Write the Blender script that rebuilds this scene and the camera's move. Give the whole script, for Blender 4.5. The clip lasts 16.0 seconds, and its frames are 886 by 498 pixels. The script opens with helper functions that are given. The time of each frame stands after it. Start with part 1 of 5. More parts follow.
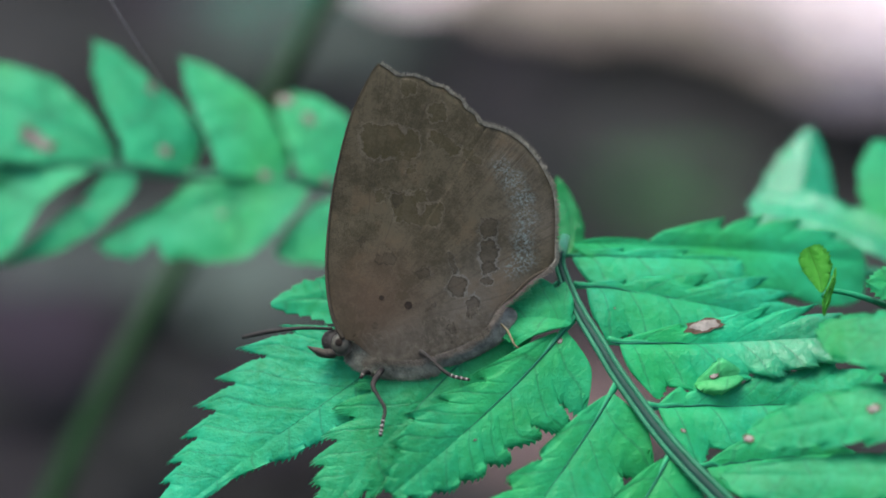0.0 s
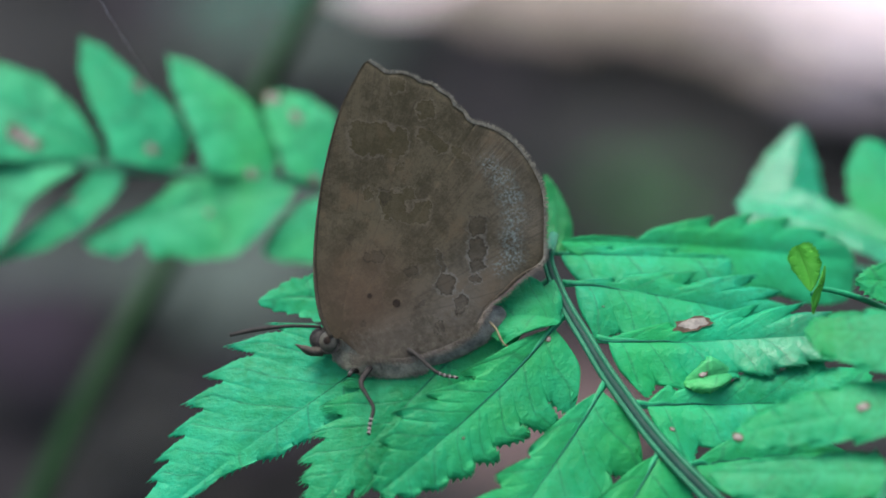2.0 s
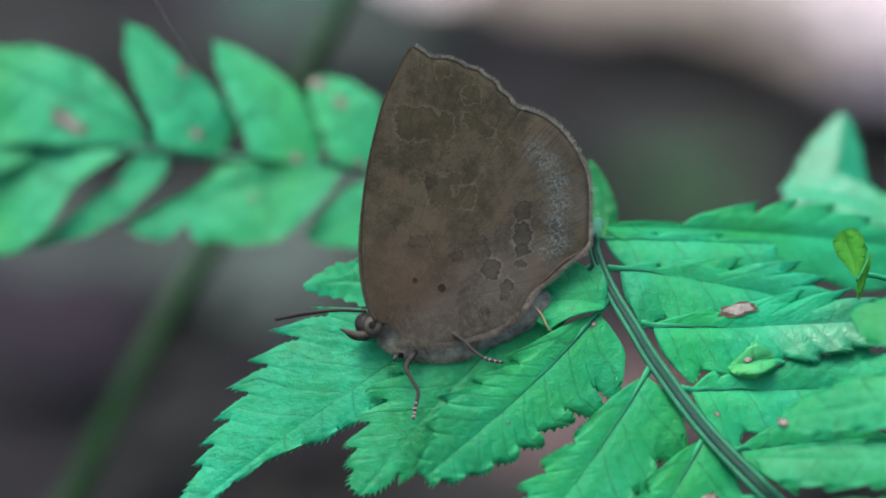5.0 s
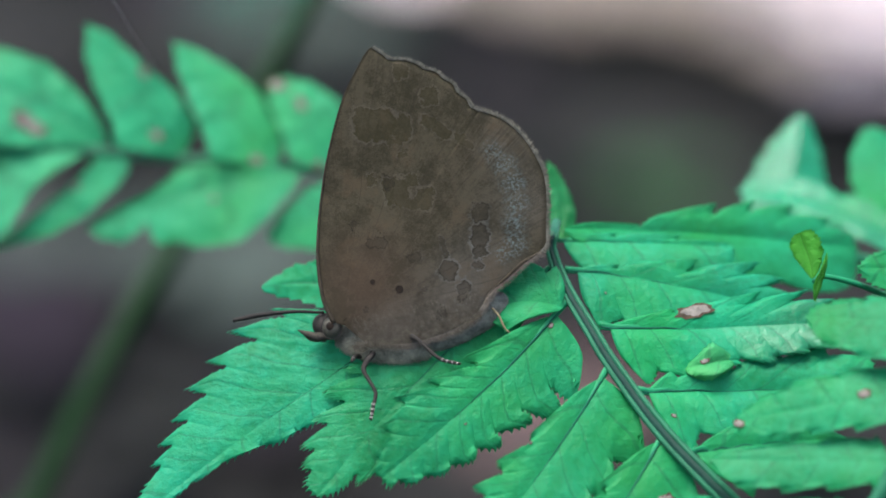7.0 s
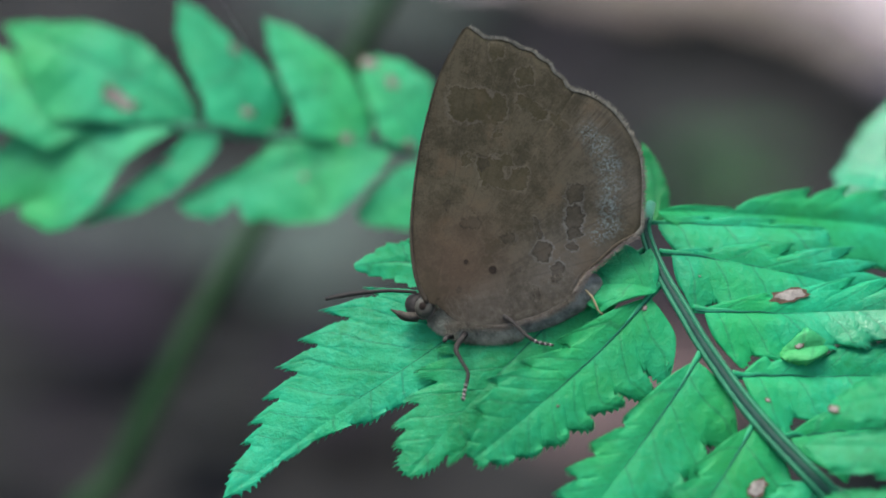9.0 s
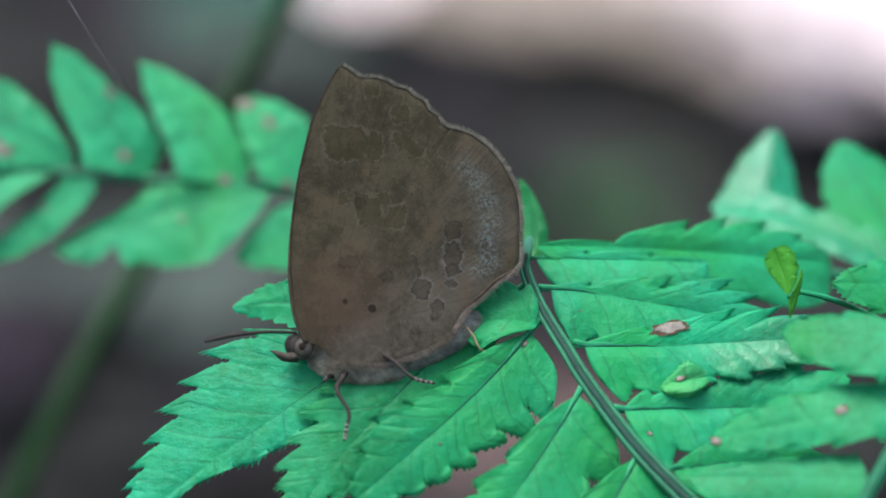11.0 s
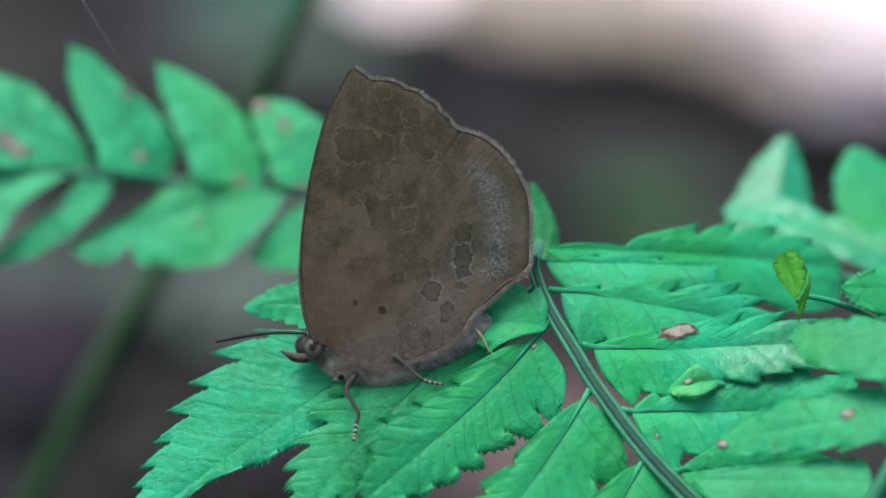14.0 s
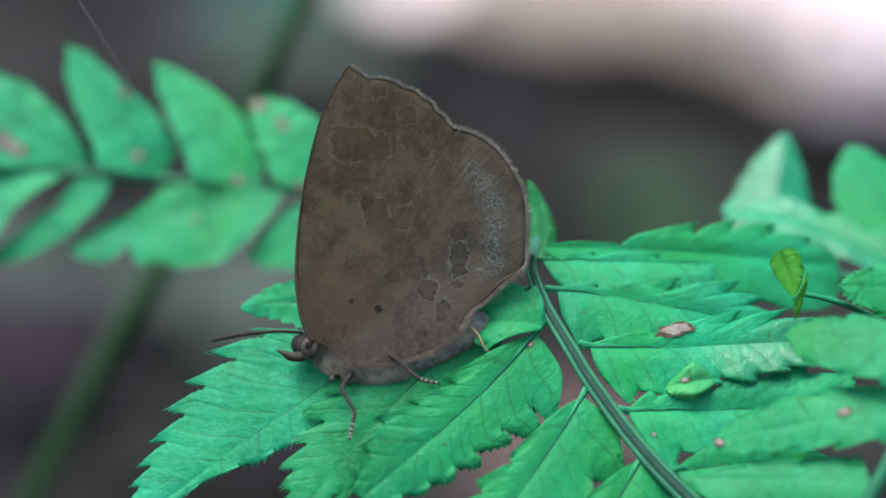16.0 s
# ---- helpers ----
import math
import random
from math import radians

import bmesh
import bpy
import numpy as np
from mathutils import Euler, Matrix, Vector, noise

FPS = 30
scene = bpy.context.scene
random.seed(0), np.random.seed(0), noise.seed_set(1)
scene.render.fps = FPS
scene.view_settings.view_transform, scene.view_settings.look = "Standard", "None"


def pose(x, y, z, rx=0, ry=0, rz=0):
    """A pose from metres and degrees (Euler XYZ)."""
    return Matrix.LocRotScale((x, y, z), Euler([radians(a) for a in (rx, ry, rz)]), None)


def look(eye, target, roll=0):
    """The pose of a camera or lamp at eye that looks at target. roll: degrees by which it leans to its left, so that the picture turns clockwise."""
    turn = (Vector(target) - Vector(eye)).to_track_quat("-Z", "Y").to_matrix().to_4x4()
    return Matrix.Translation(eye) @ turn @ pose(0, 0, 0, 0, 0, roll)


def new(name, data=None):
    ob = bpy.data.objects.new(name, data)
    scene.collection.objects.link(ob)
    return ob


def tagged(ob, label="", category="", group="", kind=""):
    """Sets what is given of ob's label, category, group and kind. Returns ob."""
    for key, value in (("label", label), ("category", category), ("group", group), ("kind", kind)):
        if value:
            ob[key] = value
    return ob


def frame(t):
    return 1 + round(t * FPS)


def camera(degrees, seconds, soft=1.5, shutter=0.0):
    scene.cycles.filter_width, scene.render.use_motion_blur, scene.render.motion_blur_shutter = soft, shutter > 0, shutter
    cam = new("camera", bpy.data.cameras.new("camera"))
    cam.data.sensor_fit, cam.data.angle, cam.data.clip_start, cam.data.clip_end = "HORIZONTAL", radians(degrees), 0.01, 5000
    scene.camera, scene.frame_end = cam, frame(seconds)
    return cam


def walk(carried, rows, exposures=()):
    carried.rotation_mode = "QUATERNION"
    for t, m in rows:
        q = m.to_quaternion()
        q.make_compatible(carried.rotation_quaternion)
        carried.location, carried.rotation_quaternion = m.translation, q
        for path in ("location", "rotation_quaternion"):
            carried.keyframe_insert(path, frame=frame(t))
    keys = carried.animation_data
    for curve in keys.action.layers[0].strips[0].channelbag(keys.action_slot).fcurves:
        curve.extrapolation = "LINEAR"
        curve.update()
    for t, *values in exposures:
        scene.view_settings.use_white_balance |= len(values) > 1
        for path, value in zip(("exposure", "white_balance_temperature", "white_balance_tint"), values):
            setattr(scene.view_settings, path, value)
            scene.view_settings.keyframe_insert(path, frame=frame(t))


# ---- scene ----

# The stand: a frame at the butterfly, x to the right, y up along its wings, z towards the viewer.
TILT = 22.0
STAND = pose(0, 0, 0.31, 90 - TILT, 0, 0)
MM = 0.001


def place(p):
    """A point of the stand, in millimetres, as a point of the world."""
    return STAND @ (Vector(p) * MM)


# ---- camera: seconds, eye, aim in the wings' plane (mm in the stand), roll ----
ROWS = [
    (0, (-0.36, 1.09, 330.00), (-0.80, 1.45), -0.24),
    (0.2, (-0.51, 1.03, 329.89), (-1.86, 1.79), -0.27),
    (0.5, (-0.72, 0.94, 329.74), (-0.61, -1.06), -0.30),
    (0.7, (-0.72, 0.88, 329.71), (-0.21, 0.11), -0.32),
    (1, (-0.72, 0.79, 329.67), (-0.50, -0.76), -0.36),
    (1.2, (-0.72, 0.73, 329.60), (-0.07, 0.17), -0.22),
    (1.5, (-0.72, 0.65, 329.48), (0.17, 0.52), -0.02),
    (1.7, (-0.87, 0.59, 329.34), (0.32, -0.21), -0.04),
    (2, (-1.09, 0.50, 329.12), (0.26, 1.25), -0.07),
    (2.2, (-1.23, 0.44, 329.19), (0.06, 0.75), -0.04),
    (2.5, (-1.45, 0.35, 329.30), (-0.70, 1.22), -0.00),
    (2.7, (-1.68, 0.29, 329.06), (-1.21, -0.24), -0.02),
    (3, (-2.03, 0.21, 328.69), (-4.50, -0.13), -0.06),
    (3.2, (-2.23, 0.15, 328.65), (-5.16, -1.70), 0.02),
    (3.5, (-2.54, 0.06, 328.57), (-4.86, -0.75), 0.14),
    (3.7, (-2.54, -0.00, 328.41), (-5.46, -1.06), 0.07),
    (5.8, (-1.45, -0.00, 329.92), (-2.83, 0.81), -0.26),
    (6, (-1.30, -0.00, 329.98), (-4.04, 1.21), -0.13),
    (6.2, (-1.07, -0.00, 330.09), (-4.82, 2.26), -0.08),
    (6.5, (-0.72, -0.00, 330.25), (-2.52, 3.04), -0.01),
    (6.7, (-0.43, -0.00, 330.15), (-0.92, 1.95), -0.01),
    (7, (0.00, -0.00, 330.00), (-0.00, -0.00), 0.00),
    (7.2, (-0.43, -0.00, 329.93), (-0.50, 0.09), 0.03),
    (7.5, (-1.09, -0.00, 329.83), (-3.49, -1.25), 0.07),
    (7.7, (-1.09, -0.00, 329.30), (-5.20, -0.95), 0.10),
    (8, (-1.09, -0.00, 328.51), (-5.88, -0.83), 0.15),
    (8.2, (-1.61, -0.00, 328.39), (-5.68, 0.77), 0.21),
    (8.5, (-2.39, -0.00, 328.22), (-4.62, 1.01), 0.29),
    (8.7, (-2.88, -0.00, 328.33), (-5.46, 2.13), 0.32),
    (9, (-3.62, -0.00, 328.49), (-8.54, -1.85), 0.37),
    (9.2, (-4.26, -0.03, 328.08), (-8.97, -2.37), 0.30),
    (9.5, (-5.22, -0.07, 327.46), (-8.11, -2.34), 0.21),
    (9.7, (-4.58, -0.10, 327.95), (-5.87, 0.52), 0.07),
    (10, (-3.62, -0.14, 328.69), (-1.68, 0.16), -0.14),
    (10.2, (-3.26, -0.16, 327.24), (1.51, 2.02), -0.12),
    (12.3, (-0.48, -0.28, 328.45), (2.08, 0.92), -0.08),
    (12.5, (-0.22, -0.29, 328.56), (1.58, 1.23), -0.08),
    (12.7, (-0.13, -0.32, 328.67), (1.25, 2.75), -0.08),
    (13, (0.00, -0.36, 328.83), (2.42, 5.36), -0.10),
    (13.2, (0.14, -0.39, 329.00), (2.81, 4.55), -0.15),
    (13.5, (0.36, -0.43, 329.26), (3.08, 4.87), -0.24),
    (13.7, (0.57, -0.43, 329.27), (1.71, 3.15), -0.15),
    (14, (0.87, -0.43, 329.28), (1.57, 1.87), -0.02),
    (14.2, (1.62, -0.43, 329.35), (3.09, 2.43), 0.01),
    (14.5, (2.75, -0.43, 329.46), (3.62, -0.29), 0.05),
    (14.7, (2.35, -0.43, 329.38), (3.16, -1.04), -0.01),
    (15, (1.74, -0.43, 329.25), (-1.63, -1.82), -0.10),
    (15.2, (1.80, -0.49, 329.18), (-4.91, -0.35), 0.00),
    (15.5, (1.88, -0.58, 329.07), (-3.28, 0.45), 0.17),
    (15.7, (2.12, -0.64, 328.95), (1.74, 1.38), 0.02),
    (16, (2.46, -0.72, 328.75), (1.91, 1.74), -0.19),
]
cam = camera(14, 16.0, 1.8)
cam.data.dof.use_dof = True
cam.data.dof.focus_distance = 0.329
cam.data.dof.aperture_fstop = 10.5
walk(cam, [(t, look(place(e), place((a[0], a[1], 0)), r)) for t, e, a, r in ROWS], [(0, 1.4), (16.0, 1.4)])

# ---- light: open shade under a bright sky ----
world = bpy.data.worlds.new("sky")
scene.world = world
world.use_nodes = True
wt = world.node_tree
sky = wt.nodes.new("ShaderNodeTexSky")
sky.sky_type, sky.sun_disc = "NISHITA", False
sky.sun_elevation, sky.sun_rotation = radians(80), radians(-100)
sky.dust_density, sky.ozone_density = 4.0, 1.0
wt.links.new(sky.outputs[0], wt.nodes["Background"].inputs[0])
wt.nodes["Background"].inputs[1].default_value = 0.15
sun = new("sun", bpy.data.lights.new("sun", "SUN"))
sun.data.energy, sun.data.angle, sun.data.color = 2.4, radians(40), (1.0, 0.99, 0.95)
sun.matrix_world = look((-0.26, 0.0, 0.94), (0, 0, 0))


# ---- materials ----
def material(name, rough=0.5, spec=0.5):
    m = bpy.data.materials.new(name)
    m.use_nodes = True
    b = m.node_tree.nodes["Principled BSDF"]
    b.inputs["Roughness"].default_value = rough
    b.inputs["Specular IOR Level"].default_value = spec
    return m, m.node_tree, b


def node(nt, kind, **sets):
    n = nt.nodes.new(kind)
    for key, value in sets.items():
        n.inputs[key].default_value = value
    return n


def ramp(nt, source, stops):
    r = nt.nodes.new("ShaderNodeValToRGB")
    e = r.color_ramp.elements
    while len(e) < len(stops):
        e.new(0.5)
    for i, (p, c) in enumerate(stops):
        e[i].position, e[i].color = p, (*c, 1)
    nt.links.new(source, r.inputs[0])
    return r.outputs[0]


def mix(nt, a, b, fac, how="MIX"):
    n = nt.nodes.new("ShaderNodeMix")
    n.data_type, n.blend_type = "RGBA", how
    for value, slot in ((fac, 0), (a, 6), (b, 7)):
        if isinstance(value, bpy.types.NodeSocket):
            nt.links.new(value, n.inputs[slot])
        else:
            n.inputs[slot].default_value = value if slot == 0 else (*value, 1)
    return n.outputs[2]


def maths(nt, op, a, b=0.0):
    n = nt.nodes.new("ShaderNodeMath")
    n.operation = op
    for i, v in enumerate((a, b)):
        if isinstance(v, bpy.types.NodeSocket):
            nt.links.new(v, n.inputs[i])
        else:
            n.inputs[i].default_value = v
    return n.outputs[0]


def noise_of(nt, scale, detail=3.0, where="Object", rough=0.55):
    co = nt.nodes.new("ShaderNodeTexCoord")
    n = node(nt, "ShaderNodeTexNoise", Scale=scale, Detail=detail, Roughness=rough)
    nt.links.new(co.outputs[where], n.inputs["Vector"])
    return n.outputs[0]


def bump(nt, bsdf, height, strength, distance):
    b = node(nt, "ShaderNodeBump", Strength=strength, Distance=distance)
    nt.links.new(height, b.inputs["Height"])
    nt.links.new(b.outputs[0], bsdf.inputs["Normal"])


def plain(name, low, high, scale, rough=0.6, relief=0.3, depth=0.0001, spec=0.4):
    """Two tones broken up at two sizes, with a fine relief."""
    m, nt, b = material(name, rough, spec)
    big, fine = noise_of(nt, scale), noise_of(nt, scale * 7, 4)
    both = maths(nt, "ADD", maths(nt, "MULTIPLY", big, 0.65), maths(nt, "MULTIPLY", fine, 0.35))
    nt.links.new(ramp(nt, both, [(0.32, low), (0.68, high)]), b.inputs["Base Color"])
    bump(nt, b, fine, relief, depth)
    return m


def fern_green(name, low, high, vein, rough=0.36, wax=0.2, patchy=0.2, wax_tip=False):
    """Waxy fern blade: mottled green, dark midrib and side veins from the blade's own coordinates."""
    m, nt, b = material(name, rough, wax)
    uv = nt.nodes.new("ShaderNodeUVMap")
    sep = nt.nodes.new("ShaderNodeSeparateXYZ")
    nt.links.new(uv.outputs[0], sep.inputs[0])
    big, fine = noise_of(nt, 110.0, 4, rough=0.6), noise_of(nt, 1500.0, 4)
    tone = maths(nt, "ADD", maths(nt, "MULTIPLY", big, 0.65), maths(nt, "MULTIPLY", fine, 0.35))
    colour = ramp(nt, tone, [(0.34, low), (0.68, high)])
    warm = ramp(nt, noise_of(nt, 70.0, 3), [(0.46, (0, 0, 0)), (0.66, (1, 1, 1))])
    colour = mix(nt, colour, (high[0] * 1.1, high[1] * 0.85, high[2] * 0.35), maths(nt, "MULTIPLY", warm, 0.5))
    across = maths(nt, "ABSOLUTE", sep.outputs[1])
    rib = maths(nt, "LESS_THAN", across, 0.035)
    astray = maths(nt, "MULTIPLY", maths(nt, "SUBTRACT", noise_of(nt, 420.0, 3), 0.5), 0.3)
    wave = maths(nt, "ABSOLUTE", maths(nt, "SUBTRACT", maths(nt, "FRACT", maths(nt, "ADD", sep.outputs[0], astray)), 0.5))
    side = maths(nt, "MULTIPLY", maths(nt, "LESS_THAN", wave, 0.03), maths(nt, "LESS_THAN", across, 0.8))
    fork = maths(nt, "FRACT", maths(nt, "SUBTRACT", maths(nt, "MULTIPLY", across, 6.0), maths(nt, "MULTIPLY", wave, 3.6)))
    twig = maths(nt, "LESS_THAN", maths(nt, "ABSOLUTE", maths(nt, "SUBTRACT", fork, 0.5)), 0.05)
    side = maths(nt, "MAXIMUM", side, maths(nt, "MULTIPLY", twig, 0.3))
    lines = maths(nt, "MAXIMUM", maths(nt, "MULTIPLY", rib, 0.55), maths(nt, "MULTIPLY", side, 0.36))
    nt.links.new(mix(nt, colour, vein, lines), b.inputs["Base Color"])
    nt.links.new(maths(nt, "ADD", maths(nt, "MULTIPLY", noise_of(nt, 150.0, 3), patchy * 2), rough - patchy), b.inputs["Roughness"])
    crinkle = maths(nt, "ADD", fine, maths(nt, "MULTIPLY", noise_of(nt, 4500.0, 3), 0.5))
    bump(nt, b, maths(nt, "SUBTRACT", crinkle, lines), 0.55, 0.00025)
    if wax_tip:
        # the wax thickens towards the pinna's tip
        thick = ramp(nt, maths(nt, "MULTIPLY", sep.outputs[0], 0.1), [(0.26, (0.08, 0.08, 0.08)), (0.46, (wax, wax, wax))])
        nt.links.new(thick, b.inputs["Specular IOR Level"])
    through_light = node(nt, "ShaderNodeBsdfTranslucent")
    nt.links.new(colour, through_light.inputs[0])
    blend = node(nt, "ShaderNodeMixShader", Fac=0.22)
    nt.links.new(b.outputs[0], blend.inputs[1])
    nt.links.new(through_light.outputs[0], blend.inputs[2])
    nt.links.new(blend.outputs[0], nt.nodes["Material Output"].inputs[0])
    return m


def closeness(nt, where, centre, reach):
    """1 at the centre, 0 at reach metres from it."""
    gap = nt.nodes.new("ShaderNodeVectorMath")
    gap.operation = "DISTANCE"
    gap.inputs[1].default_value = tuple(v * MM for v in centre)
    nt.links.new(where, gap.inputs[0])
    near = nt.nodes.new("ShaderNodeMapRange")
    near.interpolation_type = "SMOOTHSTEP"
    for i, v in enumerate((0.0, reach, 1.0, 0.0)):
        near.inputs[i + 1].default_value = v
    nt.links.new(gap.outputs["Value"], near.inputs[0])
    return near.outputs[0]


def wing_brown(name, low, high, bands, spots):
    """Wing scales: brown streaks that run out from the wing's root, ragged darker spots with a pale rim, and a dusting of blue-grey near the outer margin."""
    m, nt, b = material(name, 0.8, 0.12)
    co = nt.nodes.new("ShaderNodeTexCoord").outputs["Object"]
    uv = nt.nodes.new("ShaderNodeUVMap")
    grow = node(nt, "ShaderNodeMapping", Scale=(150.0, 5.0, 1.0))
    nt.links.new(uv.outputs[0], grow.inputs[0])
    streak = node(nt, "ShaderNodeTexNoise", Scale=1.0, Detail=5.0, Roughness=0.65)
    nt.links.new(grow.outputs[0], streak.inputs["Vector"])
    big, mid, grain = noise_of(nt, 160.0, 3), noise_of(nt, 700.0, 4, rough=0.7), noise_of(nt, 6500.0, 3, rough=0.8)
    tone = maths(nt, "ADD", maths(nt, "MULTIPLY", streak.outputs[0], 0.14), maths(nt, "MULTIPLY", big, 0.24))
    tone = maths(nt, "ADD", tone, maths(nt, "ADD", maths(nt, "MULTIPLY", mid, 0.34), maths(nt, "MULTIPLY", grain, 0.28)))
    colour = ramp(nt, tone, [(0.445, low), (0.5, tuple((p + q) / 2 for p, q in zip(low, high))), (0.545, high)])
    colour = mix(nt, colour, (0.050, 0.032, 0.021), maths(nt, "MULTIPLY", closeness(nt, co, (*(-7.18, -3.57), 1), 0.008), 0.5))
    colour = mix(nt, colour, (0.062, 0.056, 0.048), maths(nt, "MULTIPLY", closeness(nt, co, (*(2.38, -6.15), 1), 0.009), maths(nt, "MULTIPLY", mid, 1.2)))
    colour = mix(nt, colour, (0.078, 0.068, 0.057), maths(nt, "MULTIPLY", closeness(nt, co, (*(-4.08, -8.84), 1), 0.0055), maths(nt, "MULTIPLY", mid, 1.3)))
    # worn, ragged patches with a thin pale edge
    worn = noise_of(nt, 300.0, 6, rough=0.62)
    colour = mix(nt, colour, (0.0165, 0.0150, 0.0075), ramp(nt, worn, [(0.33, (0.14, 0.14, 0.14)), (0.395, (0.24, 0.24, 0.24)), (0.41, (0, 0, 0))]))
    colour = mix(nt, colour, (0.060, 0.050, 0.034), ramp(nt, worn, [(0.405, (0, 0, 0)), (0.417, (0.2, 0.2, 0.2)), (0.44, (0, 0, 0))]))
    colour = mix(nt, colour, (0.058, 0.040, 0.022), ramp(nt, worn, [(0.56, (0, 0, 0)), (0.68, (0.4, 0.4, 0.4))]))
    # blue-grey dust in broken streaks
    near_margin = None
    for centre, reach in (((4.6, 8.9), 0.0016), ((5.6, 7.7), 0.0018), ((6.4, 6.0), 0.0019), ((6.7, 4.2), 0.0018), ((6.5, 2.4), 0.0018), ((6.5, 0.6), 0.0019), ((5.6, -0.4), 0.0014)):
        patch = closeness(nt, co, (*centre, 1), reach)
        near_margin = patch if near_margin is None else maths(nt, "MAXIMUM", near_margin, patch)
    speck = ramp(nt, noise_of(nt, 4200.0, 4, rough=0.8), [(0.48, (0, 0, 0)), (0.58, (1, 1, 1))])
    patch = maths(nt, "MULTIPLY", maths(nt, "MULTIPLY", near_margin, speck), ramp(nt, streak.outputs[0], [(0.35, (0.35, 0.35, 0.35)), (0.6, (1, 1, 1))]))
    haze = maths(nt, "MULTIPLY", maths(nt, "MAXIMUM", closeness(nt, co, (6.5, 4.5, 1), 0.0065), closeness(nt, co, (4.0, 0.0, 1), 0.0055)), mid)
    colour = mix(nt, colour, (0.066, 0.068, 0.064), maths(nt, "MULTIPLY", haze, 0.22))
    colour = mix(nt, colour, (0.092, 0.130, 0.132), maths(nt, "MULTIPLY", patch, 0.9))
    # fine hairs across the outer margin
    comb = node(nt, "ShaderNodeMapping", Scale=(420.0, 3.0, 1.0))
    nt.links.new(uv.outputs[0], comb.inputs[0])
    hairs = node(nt, "ShaderNodeTexNoise", Scale=1.0, Detail=2.0)
    nt.links.new(comb.outputs[0], hairs.inputs["Vector"])
    rim = maths(nt, "MULTIPLY", maths(nt, "MAXIMUM", closeness(nt, co, (6.0, 9.5, 1), 0.0045), closeness(nt, co, (8.6, 4.0, 1), 0.004)), ramp(nt, hairs.outputs[0], [(0.45, (0, 0, 0)), (0.62, (1, 1, 1))]))
    colour = mix(nt, colour, (0.085, 0.076, 0.062), maths(nt, "MULTIPLY", rim, 0.5))
    # veins: thin lines that fan out from the root
    fan = nt.nodes.new("ShaderNodeSeparateXYZ")
    nt.links.new(uv.outputs[0], fan.inputs[0])
    bent = maths(nt, "ADD", fan.outputs[0], maths(nt, "MULTIPLY", maths(nt, "SUBTRACT", big, 0.5), 0.06))
    vein = maths(nt, "ABSOLUTE", maths(nt, "SUBTRACT", maths(nt, "FRACT", maths(nt, "MULTIPLY", bent, 5.2)), 0.5))
    colour = mix(nt, colour, (0.014, 0.011, 0.008), maths(nt, "MULTIPLY", maths(nt, "LESS_THAN", vein, 0.022), maths(nt, "MULTIPLY", mid, 0.5)))
    # bands and ringed spots: the nearest one's squarish distance in its own half widths, made ragged
    wob = node(nt, "ShaderNodeTexNoise", Scale=1100.0, Detail=6.0, Roughness=0.7)
    nt.links.new(co, wob.inputs["Vector"])
    shift = nt.nodes.new("ShaderNodeVectorMath")
    shift.operation = "MULTIPLY_ADD"
    shift.inputs[1].default_value, shift.inputs[2].default_value = (0.0021, 0.0021, 0), (-0.00105, -0.00105, 0)
    nt.links.new(wob.outputs["Color"], shift.inputs[0])
    moved = nt.nodes.new("ShaderNodeVectorMath")
    nt.links.new(co, moved.inputs[0])
    nt.links.new(shift.outputs[0], moved.inputs[1])

    def nearest(marks):
        least = None
        for (x, y), w, h, turn in marks:
            place_in = nt.nodes.new("ShaderNodeMapping")
            place_in.vector_type = "TEXTURE"
            place_in.inputs["Location"].default_value = (x * MM, y * MM, 0)
            place_in.inputs["Rotation"].default_value = (0, 0, radians(turn))
            place_in.inputs["Scale"].default_value = (w * MM, h * MM, 0.05)
            nt.links.new(moved.outputs[0], place_in.inputs["Vector"])
            square = nt.nodes.new("ShaderNodeVectorMath")
            square.operation = "MULTIPLY"
            nt.links.new(place_in.outputs[0], square.inputs[0])
            nt.links.new(place_in.outputs[0], square.inputs[1])
            far = nt.nodes.new("ShaderNodeVectorMath")
            far.operation = "DOT_PRODUCT"
            nt.links.new(square.outputs[0], far.inputs[0])
            nt.links.new(square.outputs[0], far.inputs[1])
            least = far.outputs["Value"] if least is None else maths(nt, "MINIMUM", least, far.outputs["Value"])
        return maths(nt, "MULTIPLY", maths(nt, "POWER", least, 0.25), 0.5)

    grey = lambda v: (v, v, v)
    d = nearest(bands)
    colour = mix(nt, colour, (0.0195, 0.0168, 0.0072), ramp(nt, d, [(0.0, grey(0.38)), (0.42, grey(0.44)), (0.48, grey(0.9)), (0.525, grey(0.0))]))
    colour = mix(nt, colour, (0.066, 0.058, 0.044), ramp(nt, d, [(0.49, grey(0.0)), (0.54, grey(0.5)), (0.62, grey(0.0))]))
    d = nearest(spots)
    colour = mix(nt, colour, (0.010, 0.008, 0.006), ramp(nt, d, [(0.0, grey(0.36)), (0.38, grey(0.34)), (0.47, grey(0.85)), (0.53, grey(0.0))]))
    colour = mix(nt, colour, (0.10, 0.105, 0.10), maths(nt, "MULTIPLY", ramp(nt, d, [(0.5, grey(0.0)), (0.55, grey(0.62)), (0.59, grey(0.3)), (0.66, grey(0.0))]), closeness(nt, co, (3.2, -1.2, 1), 0.0068)))
    nt.links.new(colour, b.inputs["Base Color"])
    bump(nt, b, maths(nt, "ADD", maths(nt, "ADD", streak.outputs[0], mid), grain), 0.5, 0.00007)
    return m


